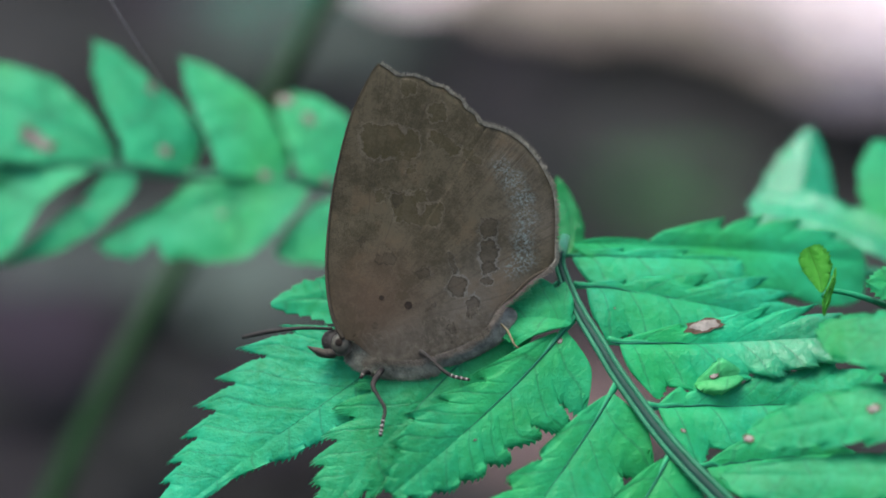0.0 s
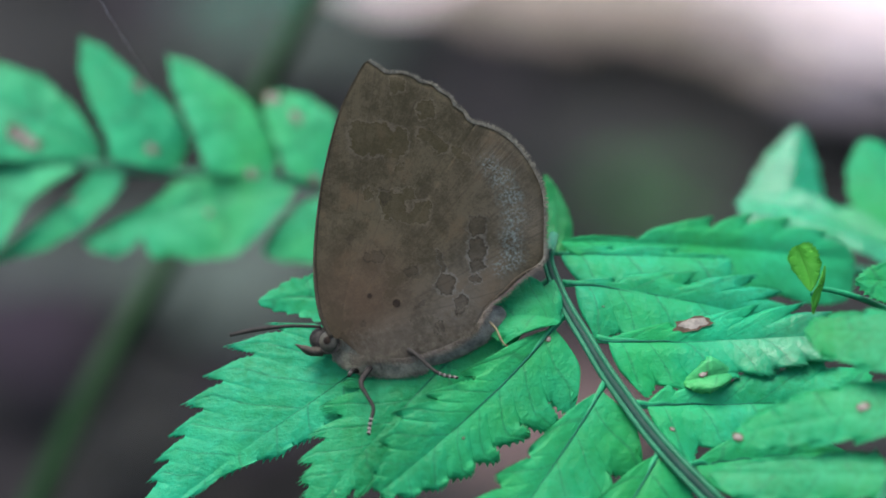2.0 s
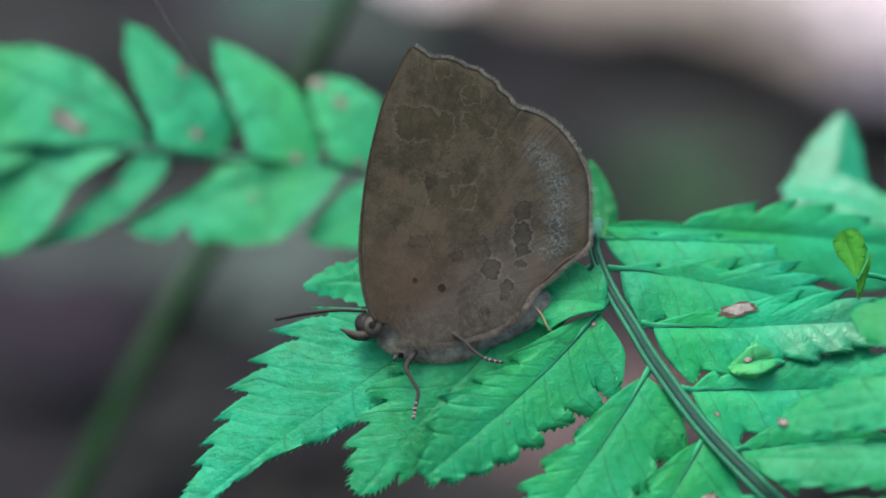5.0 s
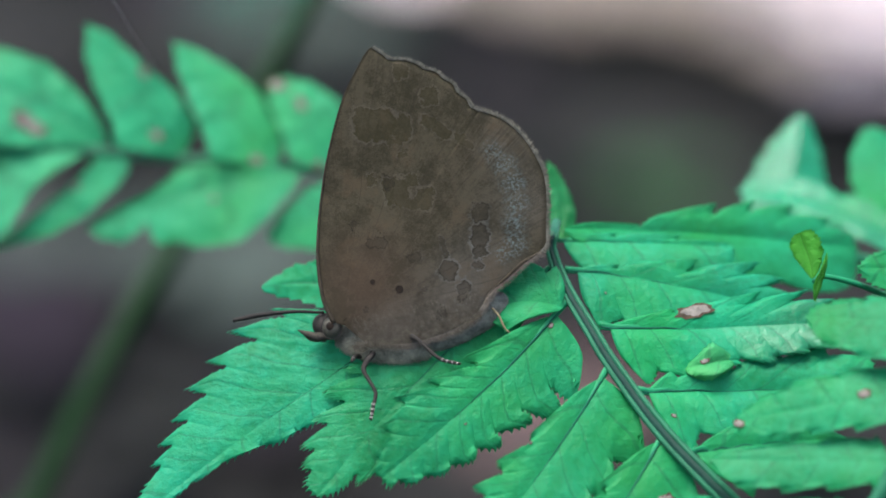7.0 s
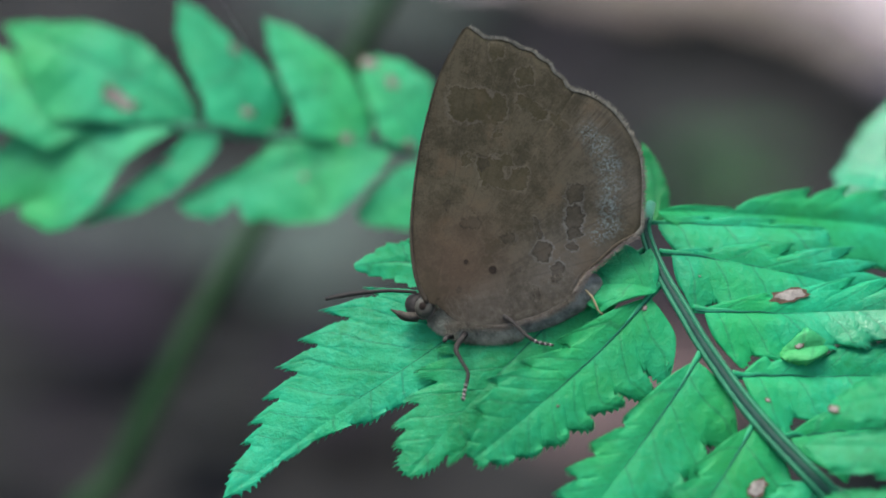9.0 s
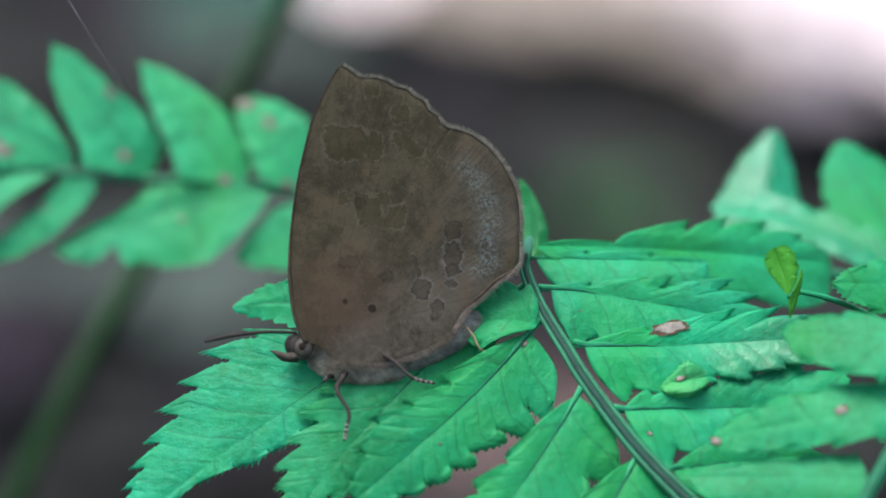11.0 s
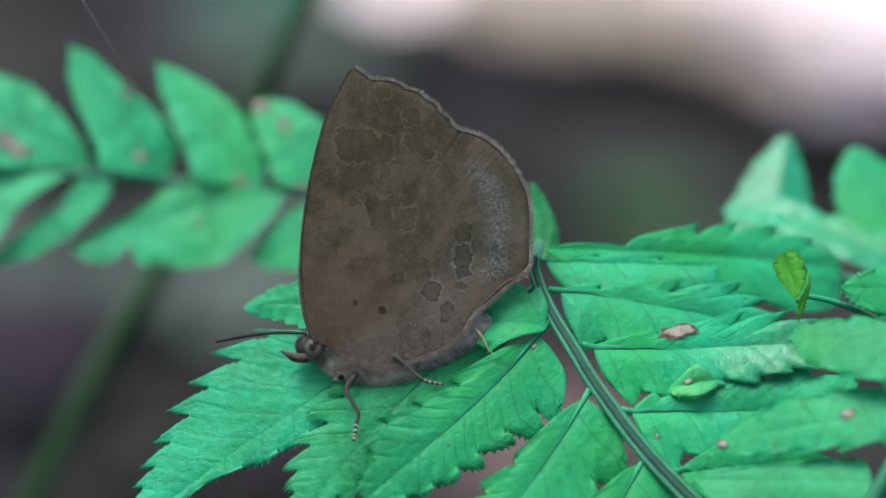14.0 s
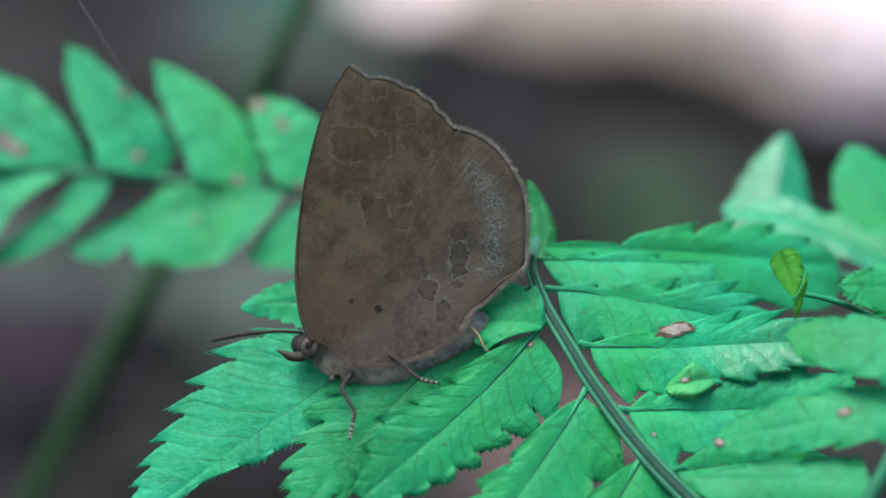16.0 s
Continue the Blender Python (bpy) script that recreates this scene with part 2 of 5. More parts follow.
GREEN = fern_green("fern_green", (0.004, 0.14, 0.05), (0.012, 0.28, 0.15), (0.008, 0.055, 0.035), 0.46, 0.14)
WAXY = fern_green("waxy_fern_green", (0.004, 0.135, 0.050), (0.012, 0.27, 0.13), (0.008, 0.055, 0.035), 0.36, 0.6, 0.22, True)
GLOSSY = fern_green("glossy_fern_green", (0.004, 0.145, 0.062), (0.011, 0.245, 0.125), (0.008, 0.055, 0.035), 0.3, 0.34, 0.26)
DEEP = fern_green("dark_fern_green", (0.005, 0.115, 0.032), (0.012, 0.20, 0.07), (0.008, 0.05, 0.025))
ROLLED = fern_green("rolled_lobe_green", (0.015, 0.17, 0.05), (0.035, 0.29, 0.105), (0.008, 0.06, 0.034), 0.45, 0.2)
FRESH = fern_green("fresh_fern_green", (0.013, 0.185, 0.070), (0.027, 0.30, 0.138), (0.008, 0.06, 0.034), 0.42, 0.18)
LIME = fern_green("young_fern_green", (0.03, 0.20, 0.015), (0.065, 0.30, 0.035), (0.035, 0.13, 0.012))
MEADOW = fern_green("meadow_fern_green", (0.004, 0.125, 0.036), (0.012, 0.25, 0.11), (0.008, 0.055, 0.03), 0.46, 0.14)
RIB = plain("rachis_green", (0.007, 0.075, 0.036), (0.014, 0.125, 0.062), 400, 0.4, spec=0.2)
COSTA = plain("rib_ridge_green", (0.006, 0.13, 0.048), (0.014, 0.22, 0.095), 400, 0.45, spec=0.15)
GROOVE = plain("groove_shade_green", (0.003, 0.022, 0.016), (0.007, 0.04, 0.028), 500, 0.5, spec=0.15)
MIDRIB = plain("midrib_green", (0.004, 0.052, 0.032), (0.010, 0.095, 0.056), 500, 0.6, spec=0.08)
STEM = plain("stem_green", (0.006, 0.022, 0.007), (0.013, 0.040, 0.013), 60, 0.6, spec=0.1)
SCAR = plain("dead_spot_brown", (0.024, 0.018, 0.012), (0.075, 0.054, 0.036), 1500, 0.8, spec=0.1)
SCAR_PALE = plain("dead_spot_pale", (0.08, 0.073, 0.065), (0.21, 0.195, 0.172), 1500, 0.8, spec=0.1)
WING_BANDS = [((-6.29, 11.29), 1.86, 1.4, 0), ((-3.71, 11.08), 0.78, 1.19, 0), ((-7.68, 12.17), 0.52, 0.83, 0), ((-4.33, 5.46), 1.14, 1.03, 10), ((-2.89, 6.34), 0.52, 0.62, 0), ((-1.75, 4.69), 0.78, 1.09, -10), ((-3.51, 4.18), 1.55, 0.41, -8), ((-6.65, 6.34), 0.41, 0.62, 0), ((-3.71, 8.76), 0.57, 0.31, 10), ((-0.62, 11.13), 1.55, 0.52, -35), ((-1.24, 13.97), 0.72, 0.72, 20), ((-3.92, 16.14), 0.67, 0.62, 0), ((1.96, 9.85), 0.93, 0.36, -30), ((-4.33, 9.85), 0.62, 0.31, 0)]
WING_SPOTS = [((-5.98, 0.67), 0.88, 0.57, 0), ((-2.63, -0.72), 0.78, 0.47, 5), ((-2.01, -3.87), 0.57, 0.23, 30), ((0.46, -1.91), 0.83, 0.93, -25), ((0.1, 0.21), 0.26, 0.93, 15), ((3.4, 3.45), 0.72, 0.88, 0), ((3.3, 1.19), 0.78, 1.09, 5), ((3.4, -0.26), 0.67, 0.41, 20), ((3.2, -1.49), 0.47, 0.41, 15), ((1.86, -3.81), 0.57, 1.03, -10), ((-0.1, -5.93), 0.47, 0.83, 5), ((-7.17, -5.52), 0.26, 0.31, 0), ((-8.25, 2.22), 0.47, 0.36, 40), ((-4.95, 6.13), 0.36, 0.72, 0)]
WING = wing_brown("hindwing_scales", (0.0185, 0.0158, 0.0093), (0.0392, 0.0332, 0.0204), WING_BANDS, WING_SPOTS)
FORE = wing_brown("forewing_scales", (0.0185, 0.0161, 0.0092), (0.0388, 0.0334, 0.0202), WING_BANDS, WING_SPOTS)
DOT = plain("wing_dot_black", (0.008, 0.006, 0.005), (0.02, 0.014, 0.01), 2000, 0.8, spec=0.1)
FRINGE = plain("wing_fringe", (0.048, 0.046, 0.036), (0.165, 0.16, 0.13), 2500, 0.9, spec=0.1)
HAIR = plain("wing_hair_pale", (0.055, 0.047, 0.037), (0.17, 0.15, 0.125), 2500, 0.9, spec=0.1)
EDGE = plain("wing_edge_dark", (0.020, 0.016, 0.011), (0.042, 0.035, 0.025), 1800, 0.8, spec=0.1)
FUR = plain("body_scales_grey", (0.072, 0.074, 0.056), (0.34, 0.335, 0.26), 700, 0.9, 0.8, 0.0002, spec=0.1)
PELT = plain("root_hair_brown", (0.022, 0.019, 0.014), (0.10, 0.09, 0.07), 1800, 0.9, spec=0.1)
BELLY = plain("abdomen_scales", (0.06, 0.063, 0.054), (0.25, 0.255, 0.21), 1300, 0.8, 0.8, 0.0002, spec=0.1)
LEG = plain("leg_brown", (0.012, 0.0112, 0.0104), (0.032, 0.029, 0.0265), 2500, 0.7, spec=0.1)
PALP = plain("palp_scales", (0.018, 0.016, 0.013), (0.065, 0.058, 0.047), 1800, 0.8, spec=0.1)
LEG_TAN = plain("leg_tan", (0.09, 0.07, 0.034), (0.16, 0.125, 0.064), 2000, 0.5)
BAND = plain("leg_band_white", (0.13, 0.128, 0.12), (0.27, 0.265, 0.25), 2500, 0.8, spec=0.1)
EYE = plain("eye_brown", (0.034, 0.033, 0.026), (0.054, 0.052, 0.041), 3000, 0.45, spec=0.15)
EYE_RING = plain("eye_ring_pale", (0.06, 0.052, 0.043), (0.11, 0.095, 0.08), 2500, 0.8, spec=0.1)
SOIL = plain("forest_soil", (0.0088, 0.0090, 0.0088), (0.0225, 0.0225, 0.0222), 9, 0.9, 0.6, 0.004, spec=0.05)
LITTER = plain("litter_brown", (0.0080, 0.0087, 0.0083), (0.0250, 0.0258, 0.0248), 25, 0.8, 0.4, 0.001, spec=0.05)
# Sunlit ground far behind: the sunshine is put into this pale colour.
LITTER_SUNLIT = plain("litter_sunlit", (0.40, 0.34, 0.34), (0.60, 0.53, 0.53), 30, 0.7, 0.4, 0.001, spec=0.05)
# Three dimmer tones for the edge of that sunlit ground, light in the colour.
LITTER_SUN_MAUVE = plain("litter_sun_mauve", (0.085, 0.078, 0.088), (0.16, 0.145, 0.165), 30, 0.7, 0.4, 0.001, spec=0.05)
LITTER_SUN_ROSE = plain("litter_sun_rose", (0.32, 0.275, 0.28), (0.48, 0.415, 0.42), 30, 0.7, 0.4, 0.001, spec=0.05)
LITTER_SUN_TAN = plain("litter_sun_tan", (0.13, 0.112, 0.096), (0.23, 0.198, 0.17), 30, 0.7, 0.4, 0.001, spec=0.05)
LITTER_GREY = plain("litter_grey_green", (0.027, 0.037, 0.032), (0.054, 0.070, 0.061), 25, 0.7, 0.4, 0.001, spec=0.05)
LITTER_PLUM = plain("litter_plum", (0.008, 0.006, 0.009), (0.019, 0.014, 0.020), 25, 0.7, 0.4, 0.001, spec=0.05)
# Near black: the shade of a hole below the ferns, put into colour.
LITTER_SHADE = plain("litter_shade", (0.0022, 0.0021, 0.0020), (0.006, 0.0056, 0.0052), 25, 0.8, 0.4, 0.001, spec=0.04)
LITTER_PINK = plain("litter_pink_brown", (0.045, 0.032, 0.031), (0.09, 0.063, 0.061), 25, 0.7, 0.4, 0.001, spec=0.05)
WEED = plain("weed_green", (0.009, 0.034, 0.010), (0.020, 0.064, 0.019), 60, 0.5, spec=0.1)
WEED_TEAL = plain("weed_blue_green", (0.006, 0.045, 0.030), (0.013, 0.085, 0.058), 60, 0.5, spec=0.1)
SILK = plain("spider_silk", (0.5, 0.5, 0.5), (0.7, 0.7, 0.7), 500, 0.3)


# ---- building helpers ----
def thing(name, label, category, m=STAND, group="", kind=""):
    """An empty that carries the parts of one thing."""
    ob = new(name)
    ob.matrix_world = m
    return tagged(ob, label, category, group, kind)


def mesh_of(name, verts, faces, mat, smooth=True, uvs=None):
    me = bpy.data.meshes.new(name)
    me.from_pydata([tuple(v) for v in verts], [], faces)
    me.materials.append(mat)
    if smooth:
        me.polygons.foreach_set("use_smooth", [True] * len(me.polygons))
    if uvs is not None:
        layer = me.uv_layers.new(name="UVMap")
        for loop in me.loops:
            layer.data[loop.index].uv = uvs[loop.vertex_index]
    me.update()
    return me


def part(name, me, parent, label=""):
    ob = new(name, me)
    ob.parent = parent
    return tagged(ob, label)


def spline(points, n):
    """Catmull-Rom through the points, n samples."""
    p = np.array(points, float)
    p = np.vstack([2 * p[0] - p[1], p, 2 * p[-1] - p[-2]])
    out = []
    for x in np.linspace(0, len(p) - 3 - 1e-9, n):
        i, f = int(x), x - int(x)
        a, b, c, d = p[i:i + 4]
        out.append(0.5 * (2 * b + (c - a) * f + (2 * a - 5 * b + 4 * c - d) * f * f + (3 * b - a - 3 * c + d) * f ** 3))
    return np.array(out)


def tube(name, points, radii, mat, n=40, sides=10, flat=1.0, rough=0.0):
    """A tapered tube through points in mm; radii in mm, spread evenly along it."""
    c = spline(points, n)
    r = np.interp(np.linspace(0, 1, n), np.linspace(0, 1, len(radii)), radii)
    verts, faces = [], []
    tang = np.gradient(c, axis=0)
    tang /= np.linalg.norm(tang, axis=1)[:, None] + 1e-9
    ref = np.array([0.0, 0.0, 1.0])
    for i in range(n):
        if abs(np.dot(tang[i], ref)) > 0.95:
            ref = np.array([0.3, 1.0, 0.2])
        a = np.cross(tang[i], ref)
        a /= np.linalg.norm(a)
        b = np.cross(a, tang[i])
        for k in range(sides):
            w = 2 * math.pi * k / sides
            q = r[i] * (1 + rough * random.uniform(-1, 1))
            verts.append((c[i] + a * math.cos(w) * q + b * math.sin(w) * q * flat) * MM)
    for i in range(n - 1):
        for k in range(sides):
            j = (k + 1) % sides
            faces.append((i * sides + k, i * sides + j, (i + 1) * sides + j, (i + 1) * sides + k))
    faces.append(tuple(range(sides))[::-1])
    faces.append(tuple((n - 1) * sides + k for k in range(sides)))
    return mesh_of(name, verts, faces, mat)


class Blade:
    """A fern pinna: a lobed, toothed blade along a bent midrib. left, right: half widths in mm beside its way, at the base and at the tip; cut: how deep the lobes are parted, on either side; plan: instead of these, how far either margin reaches out at stations along the midrib, lobe by lobe."""

    def __init__(self, base, bend, tip, left, right, lobes=6, cut=(0.15, 0.15), fold=0.12, puff=0.18, face=(0, 0.25, 1), rise=0.1, blunt=2.2, sweep=0.5, curl=0.0, seed=0, wave=0.5, fine=4, spine=0.55, plan=None, crease=0.07):
        self.a, self.b, self.c = (np.array(v, float) for v in (base, bend, tip))
        self.width = [w if isinstance(w, tuple) else (w, w) for w in (left, right)]
        self.lobes, self.cut = lobes, cut if isinstance(cut, tuple) else (cut, cut)
        self.fold, self.puff, self.rise, self.blunt, self.sweep, self.curl = fold, puff, rise, blunt, sweep if isinstance(sweep, tuple) else (sweep, sweep), curl
        self.face = np.array(face, float) / np.linalg.norm(face)
        self.fine, self.wave, self.spine, self.seed, self.crease = fine, wave, spine, seed, crease
        rnd = random.Random(seed)
        self.bow = rnd.uniform(-0.022, 0.022) if not plan else 0.0
        self.plan = [[(0.0, 0.05), *side, (1.0, 0.0)] for side in plan] if plan else None
        self.notch = [[k for k in range(1, len(side) - 1) if side[k][1] < side[k - 1][1] - 0.25 and side[k][1] < side[k + 1][1] - 0.25] for side in self.plan] if plan else None
        self.jit = [[rnd.uniform(0.4, 1.4) for _ in range(lobes + 3)] for _ in range(2)]
        self.bound = [[i + rnd.uniform(-0.3, 0.3) if 0 < i < lobes + 1 else i for i in range(lobes + 3)] for _ in range(2)]

    def mid(self, s):
        away = self.c - self.a
        bow = np.cross(self.face, away) * self.bow * math.sin(2 * math.pi * s) * (0.4 + 0.6 * s)
        return bow + (1 - s) ** 2 * self.a + 2 * s * (1 - s) * self.b + s * s * self.c

    def lobe(self, s, side):
        """Which lobe s falls into, and how far along it."""
        if self.plan:
            cuts = [0.0, *(self.plan[side][k][0] for k in self.notch[side]), 1.0001]
            k = max(i for i, e in enumerate(cuts[:-1]) if e <= s + 1e-9)
            return k, (s - cuts[k]) / (cuts[k + 1] - cuts[k])
        x = s * self.lobes + (0.0 if side == 0 else 0.4)
        edges = self.bound[side]
        k = max(i for i, e in enumerate(edges) if e <= x + 1e-9)
        k = min(k, len(edges) - 2)
        return k, min(0.9999, (x - edges[k]) / (edges[k + 1] - edges[k]))

    def margin(self, s, q):
        """How far the planned margin reaches at s, eased between its stations."""
        side = self.plan[q]
        k = max(i for i in range(len(side) - 1) if side[i][0] <= s + 1e-9)
        (s0, r0), (s1, r1) = side[k], side[k + 1]
        f = (s - s0) / max(1e-6, s1 - s0)
        ease = 0.6 * f + 0.4 * f * f * (3 - 2 * f)
        if k in self.notch[q]:
            ease = 1 - (1 - f) ** (5 if r1 - r0 > 2 else 1.8)
        elif k + 1 in self.notch[q]:
            ease = f ** (5 if r0 - r1 > 2 else 1.8)
        return r0 + (r1 - r0) * ease

    def planned(self, s, u, c, t, side, up, q):
        """A point of a blade with planned lobes: puffed lobes, creased at the notches and sunk at the midrib."""
        v = abs(u)
        w = self.margin(s, q)
        tooth = (s * self.fine * 9 + 0.37 * q) % 1.0
        tooth = tooth if tooth < 0.7 else (1 - tooth) * 2.33
        nz = noise.noise(Vector((s * 40, q * 9.1, self.seed)))
        reach = max(0.02, w * v - self.spine * ((1 - tooth) * max(0.1, 0.7 + 1.5 * nz) - 0.45) * v ** 10 * min(1.0, w / 2.5) * min(1.0, max(0.0, (s - 0.1) / 0.2)))
        k, f = self.lobe(s, q)
        p = c + side * reach * (1 - 2 * q) + t * self.sweep[q] * reach
        bulge = math.sin(math.pi * min(1.0, max(0.0, f))) ** 0.7
        wide = max(r for _, r in self.plan[q]) * (1 - 0.75 * s * s)
        v = min(1.0, reach / (wide + 0.3))
        h = self.puff * (0.55 + 0.45 * bulge * v) * math.sin(math.pi * v * 0.75) ** 1.5 * min(1.0, wide / 4)
        h += -self.fold * reach - 0.11 * math.exp(-(reach / 0.35) ** 2) + self.curl * v ** 3 * wide
        for n in self.notch[q]:
            s0, r0 = self.plan[q][n]
            h -= self.crease * math.exp(-((s - s0) / 0.012) ** 2) * max(0.0, min(1.0, (reach - r0 * 0.35) / 1.2))
            h += self.crease * 1.1 * math.exp(-((s - s0 - 0.03) / 0.018) ** 2) * max(0.0, min(1.0, (reach - r0 * 0.35) / 1.2))
        h += self.wave * min(1.0, reach / 4) * noise.noise(Vector(p * 0.25) + Vector((0, 0, self.seed * 3.1)))
        h += 0.16 * noise.noise(Vector(p * 0.8) + Vector((0, 0, self.seed * 1.7))) * min(1, v * 4)
        return p + up * h, up

    def point(self, s, u):
        c = self.mid(s)
        t = 2 * (1 - s) * (self.b - self.a) + 2 * s * (self.c - self.b)
        t = t / (np.linalg.norm(t) + 1e-9)
        side = np.cross(self.face, t)
        side /= np.linalg.norm(side)
        up = np.cross(t, side)
        q = 0 if u > 0 else 1
        if self.plan:
            return self.planned(s, u, c, t, side, up, q)
        w = self.width[q][0] + (self.width[q][1] - self.width[q][0]) * s
        prof = min(1.0, (s / self.rise) ** 0.5 if s > 0 else 0) * max(0.0, 1 - s ** self.blunt) ** 0.7
        k, f = self.lobe(s, q)
        v = abs(u)
        tooth = math.sin(f * 2.0) if f < 0.8 else math.sin(1.6) * (1 - f) / 0.2
        if self.cut[q] > 0.3:
            tooth = f / 0.84 if f < 0.84 else (1 - f) / 0.16
        loss = self.cut[q] * (1 - tooth) * self.jit[q][k]
        g = (f * self.fine) % 1.0
        bite = self.spine * (1 - (g if g < 0.75 else (1 - g) * 3.0))
        reach = w * prof * v * (1 - loss * v ** 3) - bite * v ** 8 * min(1.0, prof * 3)
        p = c + side * reach * (1 - 2 * q) + t * (self.sweep[q] * reach * v + 0.10 * w * prof * f * v ** 3)
        h = -self.fold * reach + self.puff * (f - 0.4) * v * v * prof * self.jit[q][k]
        h -= 0.22 * math.exp(-v * 9) * prof
        h += self.curl * v ** 3 * w * prof
        h += self.wave * prof * v * noise.noise(Vector(p * 0.22) + Vector((0, 0, self.seed * 3.1)))
        h += 0.12 * noise.noise(Vector(p * 0.9) + Vector((0, 0, self.seed * 1.7))) * min(1, v * 4)
        return p + up * h, up

    def mesh(self, name, mat):
        rows = 280 if self.plan else self.lobes * 26
        cols = (-1, -0.95, -0.88, -0.77, -0.64, -0.5, -0.36, -0.22, -0.1, -0.03, 0.03, 0.1, 0.22, 0.36, 0.5, 0.64, 0.77, 0.88, 0.95, 1)
        verts, uvs, faces = [], [], []
        for i in range(rows + 1):
            s = i / rows
            for u in cols:
                verts.append(self.point(s, u)[0] * MM)
                k, f = self.lobe(s, 0 if u > 0 else 1)
                uvs.append((k + f, u))
        n = len(cols)
        for i in range(rows):
            for k in range(n - 1):
                faces.append((i * n + k, i * n + k + 1, (i + 1) * n + k + 1, (i + 1) * n + k))
        return mesh_of(name, verts, faces, mat, True, uvs)

    def patch(self, name, s, u, size, mat, seed, lift=0.05, long=1.4):
        """An irregular spot that lies on the blade."""
        rnd = random.Random(seed)
        o, up = self.point(s, u)
        x = self.point(min(s + 0.02, 1), u)[0] - o
        x /= np.linalg.norm(x)
        y = np.cross(up, x)
        ring, verts = 18, [(o + up * (lift + 0.04)) * MM]
        for k in range(ring):
            w = 2 * math.pi * k / ring
            r = size * rnd.uniform(0.72, 1.15)
            verts.append((o + x * math.cos(w) * r * long + y * math.sin(w) * r + up * lift) * MM)
        return mesh_of(name, verts, [(0, 1 + k, 1 + (k + 1) % ring) for k in range(ring)], mat)


